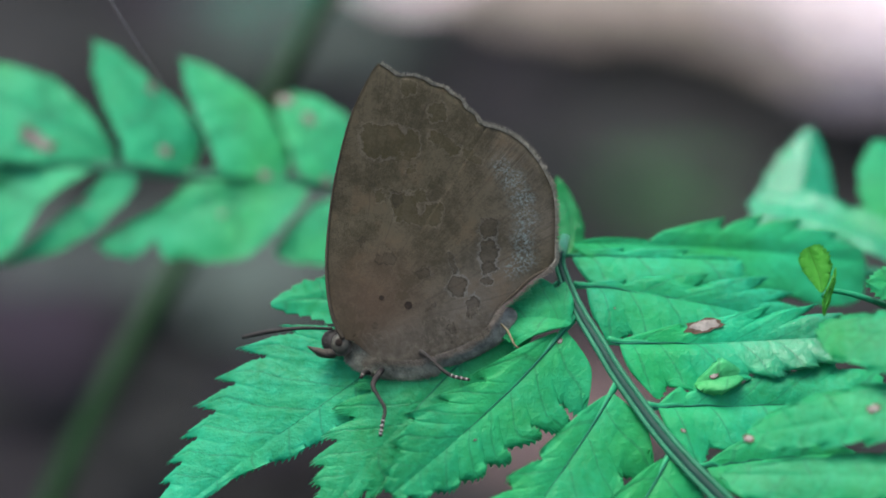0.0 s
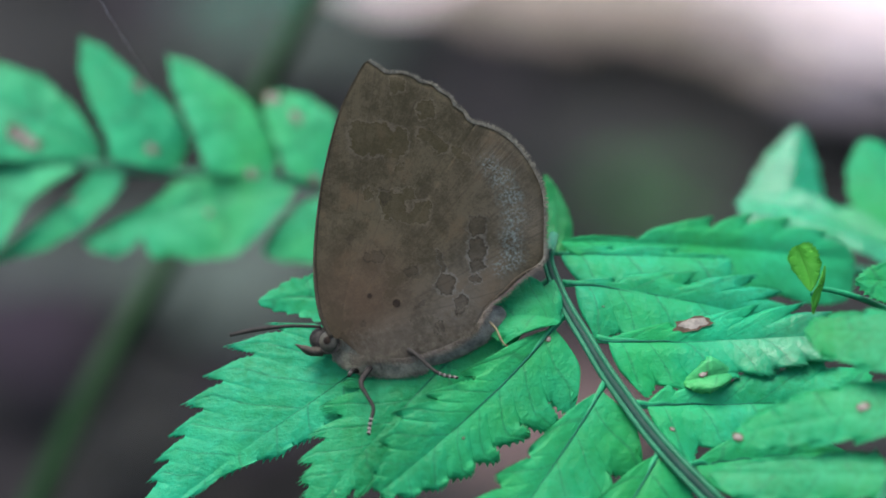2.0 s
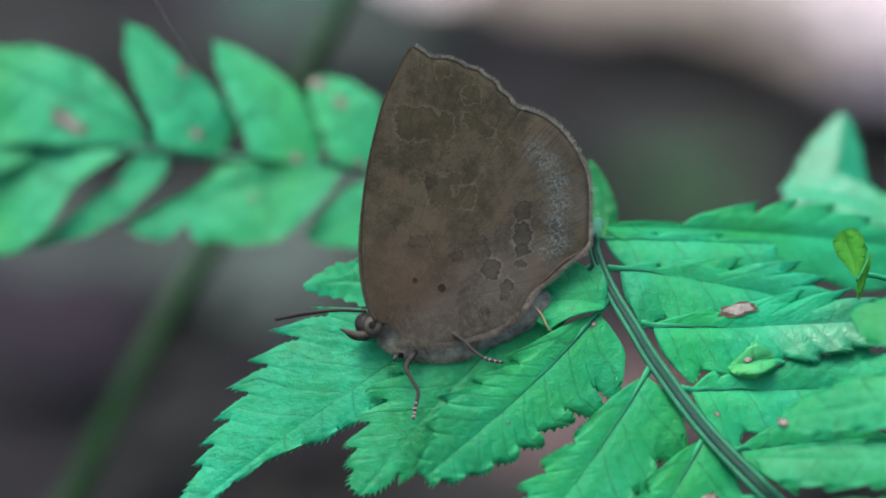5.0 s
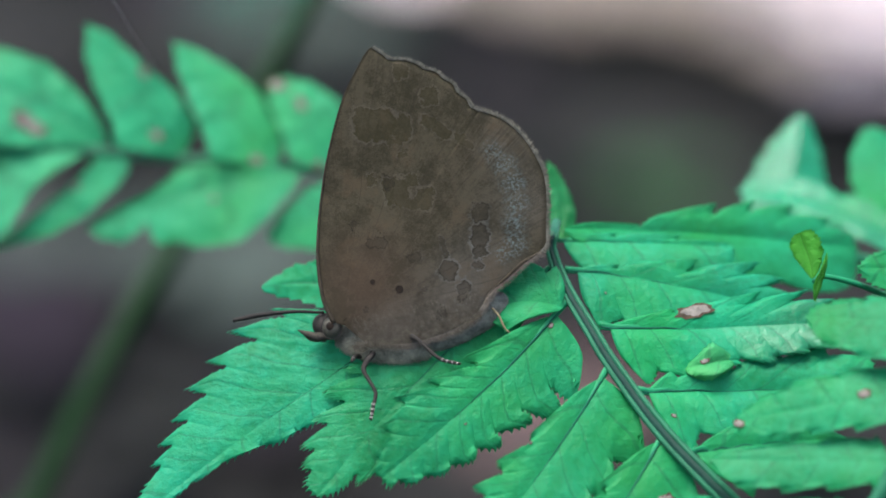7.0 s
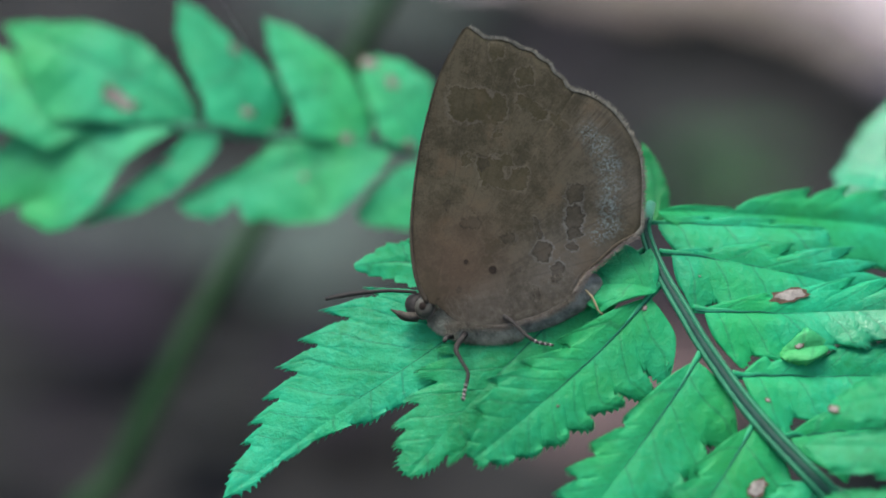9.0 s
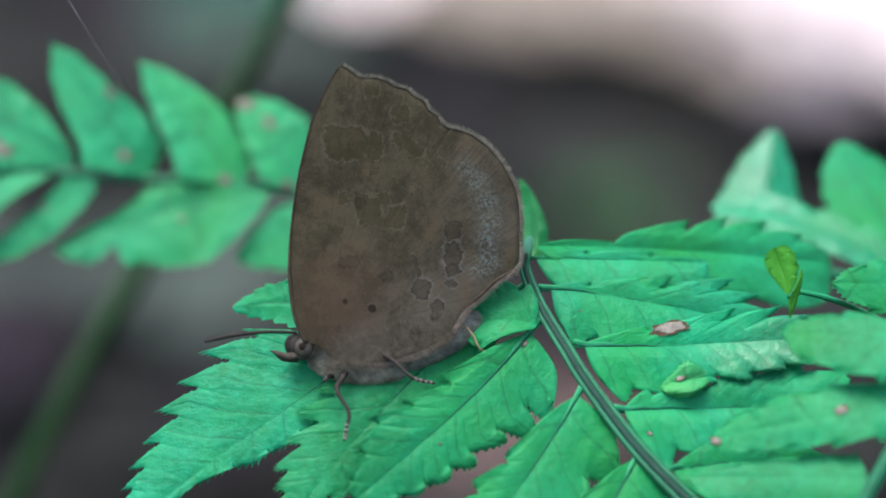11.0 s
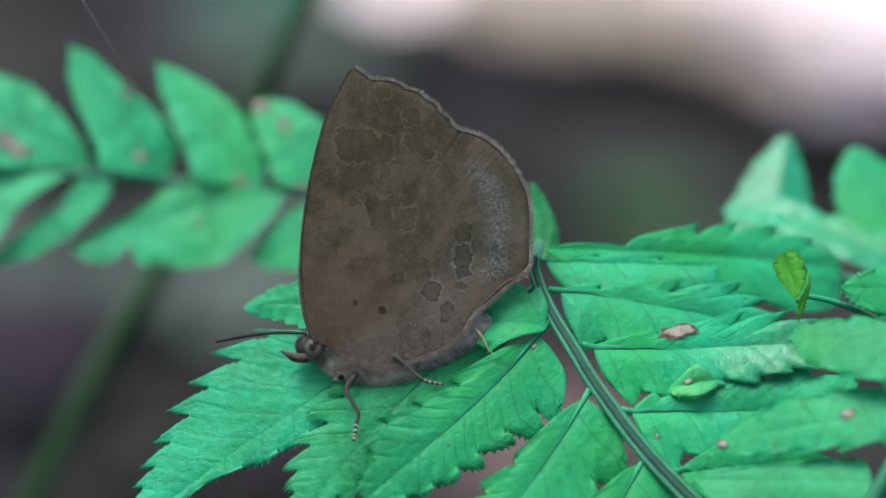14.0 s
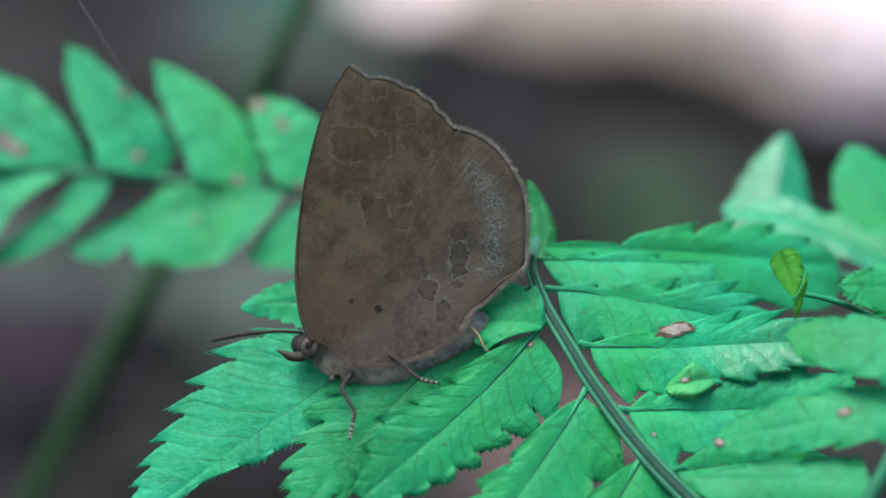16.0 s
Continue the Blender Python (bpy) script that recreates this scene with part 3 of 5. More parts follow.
class Lobed(Blade):
    """A pinna parted into lobes. sides: on either side of the midrib, lobe by lobe, the tip's station along the midrib and how far out it lies, then the same for the notch after it. Each lobe is a puffed, toothed sheet of its own that grows together with its neighbours as far as the notches."""

    def __init__(self, base, bend, tip, sides, face=(0, 0.25, 1), fold=0.06, puff=0.4, seed=0, spine=0.4, wave=0.5, curl=0.12, crease=0.5, slope=(0.55, 0.55), droop=0.0, start=(0.03, 0.03), shoulder=(0.1, 0.2), bulge=(0.3, 0.3), tooth=0.6, seam=3.0, pointed=(0.3, 0.3), wide=(0.6, 0.6)):
        self.a, self.b, self.c = (np.array(v, float) for v in (base, bend, tip))
        self.face = np.array(face, float) / np.linalg.norm(face)
        self.sides, self.fold, self.puff, self.seed, self.spine, self.wave, self.curl, self.crease, self.slope, self.droop, self.start, self.shoulder, self.bulge, self.tooth, self.seam, self.point_of, self.wide = sides, fold, puff, seed, spine, wave, curl, crease, slope, droop, start, shoulder, bulge, tooth, seam, pointed, wide
        self.bow, self.plan = 0.0, True
        self.long = np.linalg.norm(self.c - self.a)

    def axes(self, s):
        t = 2 * (1 - s) * (self.b - self.a) + 2 * s * (self.c - self.b)
        t = t / np.linalg.norm(t)
        side = np.cross(self.face, t)
        side /= np.linalg.norm(side)
        return t, side, np.cross(t, side)

    def on(self, l, r, q, h):
        """The point l along the midrib, r out from it on the side q and h above the sheet, in mm."""
        s = l / self.long
        t, side, up = self.axes(s)
        p = self.mid(s) + side * r * (1 - 2 * q)
        n = noise.noise(Vector(p * 0.2) + Vector((0, 0, self.seed * 3.1))) * self.wave * min(1.0, r / 4)
        n += 0.1 * noise.noise(Vector(p * 0.8) + Vector((0, 0, self.seed * 1.7))) * min(1.0, r / 1.5)
        return p + up * (h + n - self.fold * r - self.droop * r * r - 0.06 * math.exp(-(r / 0.25) ** 2)), up

    def point(self, s, u):
        q = 0 if u > 0 else 1
        line = [(0.0, 0.3), *((a, b) for a, b, _, _ in self.sides[q]), (1.02, 0.0)]
        r = abs(u) * np.interp(s, [a for a, _ in line], [b for _, b in line])
        return self.on(s * self.long, r, q, self.puff * 0.95 * min(1.0, r / 1.2))

    def edge(self, a, n, t, away, p, bulge):
        """A lobe's edge: from its root a along the seam to the notch n, then bowed out to the tip t."""
        if p < 0.4:
            f = p / 0.4
            return a + (n - a) * f + np.array([0.06, 0.0]) * math.sin(math.pi * f) * np.linalg.norm(n - a)
        f = (p - 0.4) / 0.6
        gap = t - n
        c = n + gap * (0.5 + 0.8 * bulge) + away * bulge * np.linalg.norm(gap)
        return (1 - f) ** 2 * n + 2 * f * (1 - f) * c + f * f * t

    def mesh(self, name, mat):
        verts, uvs, faces = [], [], []
        for q, lobes in enumerate(self.sides):
            first = self.start[q] * self.long
            root, notch = np.array([first, 0.0]), np.array([first + 0.2, min(0.5, 0.15 * lobes[0][1])])
            for k, (ts, tr, ns, nr) in enumerate(lobes):
                rnd = random.Random(self.seed * 31 + q * 17 + k)
                tip, after = np.array([ts * self.long, tr]), np.array([ns * self.long, nr])
                end = np.array([max(root[0] + 0.3, after[0] - self.slope[q] * nr), 0.0]) if k < len(lobes) - 1 else np.array([self.long, 0.0])
                axis = tip - (root + end) / 2
                axis /= np.linalg.norm(axis) + 1e-9
                back = np.array([-axis[1], axis[0]])
                if back @ (root - end) < 0:
                    back = -back
                # the corners of the outer rim, and the rim's bow out to the tip
                c0, c1 = tip + (notch - tip) * (0.3 if k == 0 else self.wide[q]), tip + (after - tip) * self.wide[q]
                bow = tip - (c0 + c1) / 2
                teeth = max(2, round((np.linalg.norm(tip - c0) + np.linalg.norm(tip - c1)) / self.tooth))
                n = max(13, 4 * teeth + 1)
                beside = min(7, max(2, round(max(np.linalg.norm(c0 - notch), np.linalg.norm(c1 - after)) / self.tooth)))
                steps = [0.4 * i / 6 for i in range(6)] + [0.4 + 0.6 * i / (4 * beside) for i in range(4 * beside + 1)]
                cols = [2 * j / (n - 1) - 1 for j in range(n)]
                bite = [self.spine * (rnd.uniform(0.6, 1.2)) for _ in range(teeth + 1)]
                o = len(verts)
                lift = self.crease * rnd.uniform(0.6, 1.2)
                small = min(1.0, tr / 0.7)
                for p in steps:
                    e0 = self.edge(root, notch, c0, back, p, self.bulge[q] if k else self.shoulder[q])
                    e1 = self.edge(end, after, c1, -back, p, self.bulge[q])
                    g = max(0.0, (p - 0.4) / 0.6)
                    part_way = min(1.0, p / 0.42) ** self.seam
                    w = (g * beside) % 1.0
                    nick = (1 - ((w / 0.76) ** 1.5 if w < 0.76 else (1 - w) / 0.24)) * (0 < g < 0.999) * self.spine * small * 0.5
                    for v in cols:
                        y = (v + 1) / 2 * teeth
                        w = y % 1.0
                        saw = 1 - ((w / 0.76) ** 1.5 if w < 0.76 else (1 - w) / 0.24)
                        peak = (1 - self.point_of[q]) * (1 - v * v) + self.point_of[q] * (1 - abs(v)) ** 1.15
                        x = e0 + (e1 - e0) * (v + 1) / 2 + bow * peak * g ** 1.5
                        x = x - (axis - back * 0.4) * bite[min(teeth, int(y))] * 0.75 * (saw - 0.45) * g ** 9 * small
                        if k or v > 0:
                            x = x + back * math.copysign(nick * abs(v) ** 14, v)
                        r = max(0.0, x[1])
                        dome = (1 - part_way * (1 - max(0.0, 1 - v * v) ** 0.5)) * min(1.0, r / 1.3)
                        h = self.puff * (dome - 0.5 * g * g * abs(v) ** 3) * (1 - 0.55 * g ** 3)
                        h += g ** 0.6 * lift * 0.55 * (-v) - self.curl * g ** 2 * (0.6 + max(0.0, v)) * min(1.0, tr / 3)
                        h -= 0.035 * math.exp(-(v / 0.09) ** 2) * min(1.0, r)
                        verts.append(self.on(x[0], r, q, h)[0] * MM)
                        uvs.append((k + 0.5 + v / 2, (0.06 + 0.74 * p) * (1 - 2 * q)))
                for i in range(len(steps) - 1):
                    for j in range(n - 1):
                        f = (o + i * n + j, o + i * n + j + 1, o + (i + 1) * n + j + 1, o + (i + 1) * n + j)
                        faces.append(f[::-1] if q == 0 else f)
                root, notch = end, after
        return mesh_of(name, verts, faces, mat, True, uvs)


def pinna(frond, mat, blade, scars=(), rib=0.000):
    ob = part("pinna", blade.mesh("pinna", mat), frond)
    if rib:
        line = [blade.point(s, 0.001)[0] + np.array([0, 0, 0.02]) for s in np.linspace(0.0, 0.68, 9)]
        if blade.plan:
            line.insert(0, line[0] - (line[1] - line[0]) * 0.25 - np.array([0, 0, 0.3]))
            rnd = random.Random(blade.seed)
            sway = [0.0, 0.0] + [rnd.uniform(-0.13, 0.13) for _ in line[2:]]
            line = [p + np.array([0.5 * v, v, 0]) for p, v in zip(line, sway)]
            for q, fat in ((1, 1.0), (-1, 0.6)):
                low = [p + np.array([0, q * rib * (2.2 - 0.32 * i) * fat, 0.06 - 0.05 * i]) for i, p in enumerate(line[:6])]
                part("costa", tube("costa", low, [rib * 2.7 * fat, rib * 2.2 * fat, rib * 1.5 * fat, rib * 0.6], COSTA, 40, 10, 0.55), ob, "raised pale green ridge of the leaf rib")
            line = [p + np.array([0, 0, 0.12 - 0.012 * i]) for i, p in enumerate(line)]
        part("midrib", tube("midrib", line, [rib * 0.8, rib * 0.8, rib * 0.6, rib * 0.2], MIDRIB, 40, 6, 0.5), ob, "dark green sunken midrib")
    for i, (s, u, size, *long) in enumerate(scars):
        stretch = long[0] if long else 1.4
        part("dead_spot", blade.patch("dead_spot", s, u, size, SCAR, i + 3, 0.05, stretch), ob, "brown dead spot")
        part("dead_spot", blade.patch("dead_spot", s, u, size * 0.72, SCAR_PALE, i + 11, 0.09, stretch), ob, "papery pale dead spot")
    return ob


# ---- ground and far litter ----
def ground():
    n = 90
    axis = [math.copysign(abs(v) ** 5 * 300 + abs(v) * 1.6, v) for v in np.linspace(-1, 1, n)]
    verts = [(x, y + 0.9, 0.012 * (noise.noise(Vector((x * 7, y * 7, 0))) - 0.3) if abs(x) < 3 and abs(y) < 3 else -0.006) for y in axis for x in axis]
    faces = [(j * n + i, j * n + i + 1, (j + 1) * n + i + 1, (j + 1) * n + i) for j in range(n - 1) for i in range(n - 1)]
    tagged(new("ground", mesh_of("ground", verts, faces, SOIL)), "very dark forest soil under the ferns", "ground", kind="structure")


def dead_leaf_geometry(length, width, curl, seed):
    rnd = random.Random(seed)
    verts, faces, rows, cols = [], [], 12, 7
    bend = rnd.uniform(-0.2, 0.2)
    for i in range(rows + 1):
        s = i / rows
        w = width * 0.5 * math.sin(math.pi * min(1, s * 0.97 + 0.03)) ** 0.75 * rnd.uniform(0.92, 1.05)
        for k in range(cols):
            u = k / (cols - 1) * 2 - 1
            z = curl * width * (u * u * 0.5 + 0.5 * (2 * s - 1) ** 2) + 0.02 * width * rnd.uniform(-1, 1)
            verts.append(((s - 0.5) * length, u * w + bend * length * (s - 0.5) ** 2, z))
    for i in range(rows):
        for k in range(cols - 1):
            a = i * cols + k
            faces.append((a, a + 1, a + cols + 1, a + cols))
    return verts, faces


def leaf_litter():
    rnd = random.Random(5)
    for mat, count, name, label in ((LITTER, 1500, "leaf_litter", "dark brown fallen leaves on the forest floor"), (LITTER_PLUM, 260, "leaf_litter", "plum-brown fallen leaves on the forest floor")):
        verts, faces = [], []
        for i in range(count):
            v, f = dead_leaf_geometry(rnd.uniform(0.03, 0.08), rnd.uniform(0.018, 0.04), rnd.uniform(0.05, 0.3), rnd.random())
            m = pose(rnd.uniform(-0.9, 0.9), rnd.uniform(-0.3, 2.4), 0.008 + rnd.uniform(0, 0.012), rnd.uniform(-14, 14), rnd.uniform(-14, 14), rnd.uniform(0, 360))
            o = len(verts)
            verts += [m @ Vector(p) for p in v]
            faces += [tuple(o + q for q in g) for g in f]
        tagged(new(name, mesh_of(name, verts, faces, mat)), label, "leaf litter", kind="stuff")


def fallen_leaf(mat, label, x, y, z, length, width, turn, lean, seed, group="pale fallen leaves"):
    v, f = dead_leaf_geometry(length, width, 0.12, seed)
    ob = new("fallen_leaf", mesh_of("fallen_leaf", v, f, mat))
    ob.matrix_world = pose(x, y, z, lean, 0, turn)
    tagged(ob, label, "fallen leaf", group)
    line = [Vector(v[i * 7 + 3]) / MM + Vector((0, 0, 0.3)) for i in range(13)]
    part("midrib", tube("midrib", line, [0.9, 0.7, 0.3], mat, 24, 6, 0.6), ob)


ground()
leaf_litter()
# Added pale leaves stand in for the patch of ground the sun falls on.
PALE = "pale pink leaf shape standing in for sunlit ground"
for i, (x, y, length, width, turn) in enumerate((
        (0.125, 1.014, 0.10, 0.07, 35), (0.158, 1.008, 0.13, 0.09, -15), (0.108, 0.992, 0.06, 0.045, 20), (0.182, 0.994, 0.12, 0.08, 50), (0.172, 0.945, 0.11, 0.07, 10), (0.128, 0.966, 0.07, 0.045, -10))):
    fallen_leaf(LITTER_SUNLIT, PALE, x, y, 0.03, length, width, turn, 10, i)
# Mauve, rose and tan leaves paint how the sunlit patch fades outwards.
for i, (x, y, length, width, turn) in enumerate((
        (0.135, 0.916, 0.07, 0.055, -20), (0.146, 0.858, 0.06, 0.035, 25))):
    fallen_leaf(LITTER_SUN_MAUVE, "mauve-grey leaf shape standing in for the dim edge of the sunlit ground", x, y, 0.03, length, width, turn, 10, 80 + i, "faded fallen leaves")
for i, (x, y, length, width, turn) in enumerate((
        (0.155, 0.910, 0.08, 0.055, 60), (0.179, 0.894, 0.09, 0.06, 80), (0.143, 0.946, 0.07, 0.05, 0), (0.118, 0.963, 0.07, 0.045, 20))):
    fallen_leaf(LITTER_SUN_ROSE, "rose-grey leaf shape standing in for the edge of the sunlit ground", x, y, 0.03, length, width, turn, 10, 90 + i, "rose-grey fallen leaves")
for i, (x, y, length, width, turn) in enumerate(((0.034, 0.958, 0.07, 0.055, 5), (0.060, 0.944, 0.07, 0.055, -10), (0.088, 0.938, 0.07, 0.055, 20), (0.052, 0.990, 0.07, 0.05, 8), (0.125, 0.888, 0.05, 0.03, 15), (0.087, 1.038, 0.10, 0.06, 0), (0.044, 1.061, 0.12, 0.06, 30))):
    fallen_leaf(LITTER_SUN_TAN, "tan leaf shape standing in for the dimmer side of the sunlit ground", x, y, 0.03, length, width, turn, 10, 20 + i, "tan fallen leaves")
fallen_leaf(LITTER_SUNLIT, "round pale leaf shape standing in for a sunlit spot of ground", -0.008, 0.990, 0.03, 0.060, 0.056, 0, 10, 31)
GREYED = "grey-green fallen leaf lying on the soil"
for i, (x, y, length, width, turn) in enumerate(((-0.053, 0.689, 0.05, 0.04, 30), (-0.060, 0.658, 0.04, 0.03, 80), (-0.033, 0.907, 0.05, 0.035, -20), (-0.090, 0.693, 0.05, 0.035, 50), (-0.121, 0.693, 0.045, 0.03, -30), (-0.149, 0.721, 0.05, 0.035, 20), (-0.039, 0.731, 0.045, 0.03, 0), (-0.070, 0.901, 0.05, 0.04, 15))):
    fallen_leaf(LITTER_GREY, GREYED, x, y, 0.03, length, width, turn, 8, 50 + i, "grey fallen leaves")
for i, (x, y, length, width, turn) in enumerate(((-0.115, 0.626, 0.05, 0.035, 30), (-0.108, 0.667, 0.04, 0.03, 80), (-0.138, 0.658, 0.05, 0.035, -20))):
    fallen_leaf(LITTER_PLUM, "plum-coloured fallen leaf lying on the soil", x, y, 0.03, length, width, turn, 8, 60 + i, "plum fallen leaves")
for i, (x, y, length, width, turn) in enumerate(((0.033, 0.587, 0.05, 0.03, 50), (0.048, 0.580, 0.04, 0.03, -40), (0.020, 0.558, 0.04, 0.028, 10))):
    fallen_leaf(LITTER_PINK, "pinkish brown fallen leaf lying on the soil", x, y, 0.03, length, width, turn, 8, 70 + i, "pink-brown fallen leaves")

# Two added black leaves paint the shadowed hole between the lower pinnae.
for i, (x, y, length, width, turn) in enumerate(((-0.040, 0.533, 0.036, 0.024, 20), (-0.026, 0.528, 0.032, 0.024, -30))):
    fallen_leaf(LITTER_SHADE, "blackish leaf shape standing in for a shadowed hole", x, y, 0.03, length, width, turn, 8, 100 + i, "rotten fallen leaves")


def weed(x, y, leaves, reach, seed, mat):
    """A seedling: a short stalk with a rosette of small leaves."""
    rnd = random.Random(seed)
    ob = thing("seedling", "dark green seedling growing on the forest floor", "seedling", pose(x, y, 0), "seedlings")
    part("stalk", tube("stalk", [(0, 0, 0), (1, 0, 25), (0, 1, 50)], [1.2, 0.8], STEM, 12, 8), ob)
    for i in range(leaves):
        v, f = dead_leaf_geometry(reach * rnd.uniform(0.8, 1.1), reach * 0.55, -0.12, i + seed)
        me = mesh_of("leaf", v, f, mat)
        leaf = part("leaf", me, ob)
        leaf.matrix_basis = pose(0, 0, 0.05 - 0.006 * (i % 3), 0, rnd.uniform(-5, 25), i * 360 / leaves) @ pose(reach * 0.5, 0, 0, 0, 0, 0)


weed(0.066, 0.719, 6, 0.024, 3, WEED)
weed(-0.060, 0.955, 7, 0.036, 9, WEED_TEAL)


# ---- the green stem behind the ferns ----
def plant_stem():
    ob = thing("plant_stem", "straight green plant stem rising from the forest floor", "stem")
    part("stalk", tube("stalk", [(-9.6, 40.0, -95.0), (-20.9, 20.0, -95.0), (-30.2, 2.7, -95.0), (-38.9, -11.9, -95.0), (-47.5, -28.6, -95.0), (-60.2, -52.5, -95.0), (-95, -180, -110), (-100, -340, -130)],
                       [1.1, 1.2, 1.35, 1.45, 1.5, 1.6, 1.9, 2.2], STEM, 60, 12), ob)


plant_stem()


# ---- fern frond in front ----
def near_frond():
    fr = thing("fern_frond", "bright green fern frond with toothed pinnae, in front", "fern", STAND, "fern fronds")
    way = [(10.6, 2.6, -6.0), (10.2, 1.4, -3.0), (10.0, -0.2, -2.7), (11.3, -3.6, -1.2), (13.5, -7.4, 0.6), (15.5, -10.7, 2.1), (19.8, -16.5, 4.8), (25.8, -22.7, 7.7), (33.0, -29.6, 9.0), (52, -75, 8), (70, -160, -20), (78, -300, -70), (80, -345, -95)]
    part("rachis", tube("rachis", way, [0.42, 0.46, 0.54, 0.62, 0.68, 0.72, 0.78, 0.86, 0.92, 1.05, 1.2, 1.4, 1.5], RIB, 120, 14, 0.6), fr)
    path = spline(way[:9], 30)
    across = np.stack([-np.gradient(path[:, 1]), np.gradient(path[:, 0])], 1)
    across /= np.linalg.norm(across, axis=1)[:, None]
    thick = np.interp(np.linspace(0, 1, 30), np.linspace(0, 1, 9), [0.42, 0.46, 0.54, 0.62, 0.68, 0.72, 0.78, 0.86, 0.92])
    for q in (1, -1):
        line = [(p[0] + q * a[0] * r * 0.66, p[1] + q * a[1] * r * 0.66, p[2] + r * 0.36) for p, a, r in zip(path, across, thick)]
        part("ridge", tube("ridge", line, thick * 0.36, RIB, 90, 8), fr, "pale green ridge beside the groove")
    # No hollow is cut: a dark tube carries the groove's shade in its colour.
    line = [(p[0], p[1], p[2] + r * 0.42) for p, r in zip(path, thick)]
    part("groove", tube("groove", line, thick * 0.5, GROOVE, 90, 8, 0.5), fr, "dark green tube standing in for the shaded groove along the rachis")
    # towards the lower left
    pinna(fr, GREEN, Blade((-4.4, -1.5, -6.0), (-8.6, -1.0, -6.0), (-12.9, -1.5, -7.0), 1.6, 1.4, 3, 0.35, seed=10))
    pinna(fr, GREEN, Blade((-1.3, -5.4, -4.0), (-8.6, -2.6, -4.0), (-16.9, -3.6, -6.0), 2.7, 2.7, 3, 0.2, blunt=4.0, seed=2))
    pinna(fr, GREEN, Lobed((5, -2, -1.5), (-8.4, -9.3, -1), (-28.2, -24.7, 2), (((0.414, 4.2, 0.461, 3.6), (0.523, 3.3, 0.557, 2.8), (0.602, 2.9, 0.637, 2.5), (0.682, 2.5, 0.714, 1.7), (0.755, 1.3, 0.796, 0.8), (0.848, 0.8, 0.868, 0.5), (0.897, 0.7, 0.92, 0.6), (0.949, 0.9, 1, 0)), ((0.341, 4.9, 0.416, 4.3), (0.53, 8.7, 0.515, 7.2), (0.634, 9.3, 0.595, 6.9), (0.709, 8.2, 0.68, 6.5), (0.773, 7.1, 0.746, 5.4), (0.835, 5.4, 0.806, 4.4), (0.882, 4.3, 0.859, 3.4), (0.914, 3.2, 0.9, 2.5), (0.958, 1.7, 1, 0))), face=(-0.05, 0.3, 1), fold=0.1, puff=0.12, crease=0.2, seed=3, pointed=(0.0, 0.9), wide=(0.95, 0.5), bulge=(0.05, 0.2), slope=(0.6, 0.9), spine=0.9, tooth=0.6, wave=0.4), rib=0.065)
    pinna(fr, MEADOW, Lobed((10.2, -1.7, -2.6), (0.3, -7.7, -1), (-11.4, -22.4, 4), (((0.382, 3.8, 0.423, 2.8), (0.561, 3.2, 0.608, 2.4), (0.747, 3.7, 0.788, 2.9), (0.907, 2.4, 0.898, 1.5), (0.957, 1.3, 1, 0)), ((0.554, 4.2, 0.594, 3.7), (0.703, 5.8, 0.691, 4.1), (0.786, 5.8, 0.773, 3.6), (0.856, 4.9, 0.844, 3.5), (0.925, 4.1, 0.914, 2.9), (0.962, 2.9, 0.959, 1.9), (0.993, 1.6, 1, 0))), face=(0, 0.25, 1), fold=0.08, puff=0.08, seed=5, pointed=(0.0, 0.3), wide=(0.9, 0.85), bulge=(0.1, 0.1), crease=0.08, curl=0.05, slope=(0.6, 0.9), spine=0.8, tooth=0.45, wave=0.4), rib=0.12)
    pinna(fr, MEADOW, Lobed((11.3, -4.9, -0.6), (5.2, -12.2, 3), (-5.5, -20.6, 6), (((0.299, 6.5, 0.324, 4.2), (0.384, 6.6, 0.468, 3.9), (0.482, 5.1, 0.598, 3.6), (0.619, 4.8, 0.685, 3.5), (0.73, 4.1, 0.79, 3.1), (0.834, 3.3, 0.883, 2.3), (0.936, 2.2, 0.961, 1.1), (0.999, 1.1, 1, 0)), ((0.488, 3.4, 0.469, 2), (0.656, 4.3, 0.633, 3), (0.786, 4.9, 0.772, 3.8), (0.894, 3.7, 0.88, 2.6), (0.974, 2.1, 0.968, 1.3), (1.012, 1, 1, 0))), face=(0, 0.1, 1), fold=0.06, start=(0.07, 0.1), shoulder=(0.5, 0.08), puff=0.2, seam=1.3, crease=0.5, curl=0.08, pointed=(0.0, 0.5), seed=6, wide=(0.9, 0.6), bulge=(0.15, 0.2), slope=(0.7, 1.0), spine=0.75, tooth=0.42, wave=0.5), [(0.13, 0.1, 0.25), (0.66, 0.25, 0.12)], 0.13)
    pinna(fr, MEADOW, Lobed((15.1, -10.7, 2.1), (11.5, -16.7, 5), (3.3, -27.3, 9), (((0.318, 7, 0.412, 4.8), (0.546, 6.7, 0.583, 4.9), (0.701, 6.1, 0.731, 4.7), (0.825, 4.5, 0.859, 2.9), (0.938, 2.3, 1, 0)), ((0.515, 2.7, 0.545, 2.1), (0.688, 3.8, 0.715, 2.7), (0.823, 4.2, 0.827, 2.8), (0.914, 3.7, 0.92, 2.2), (1.002, 2.1, 1, 0))), face=(0, 0.1, 1), fold=0.06, start=(0.07, 0.1), shoulder=(0.45, 0.08), puff=0.2, seam=1.3, crease=0.5, curl=0.08, pointed=(0.0, 0.5), seed=7, wide=(0.9, 0.6), bulge=(0.15, 0.2), slope=(0.7, 1.0), spine=0.75, tooth=0.42, wave=0.5), rib=0.13)
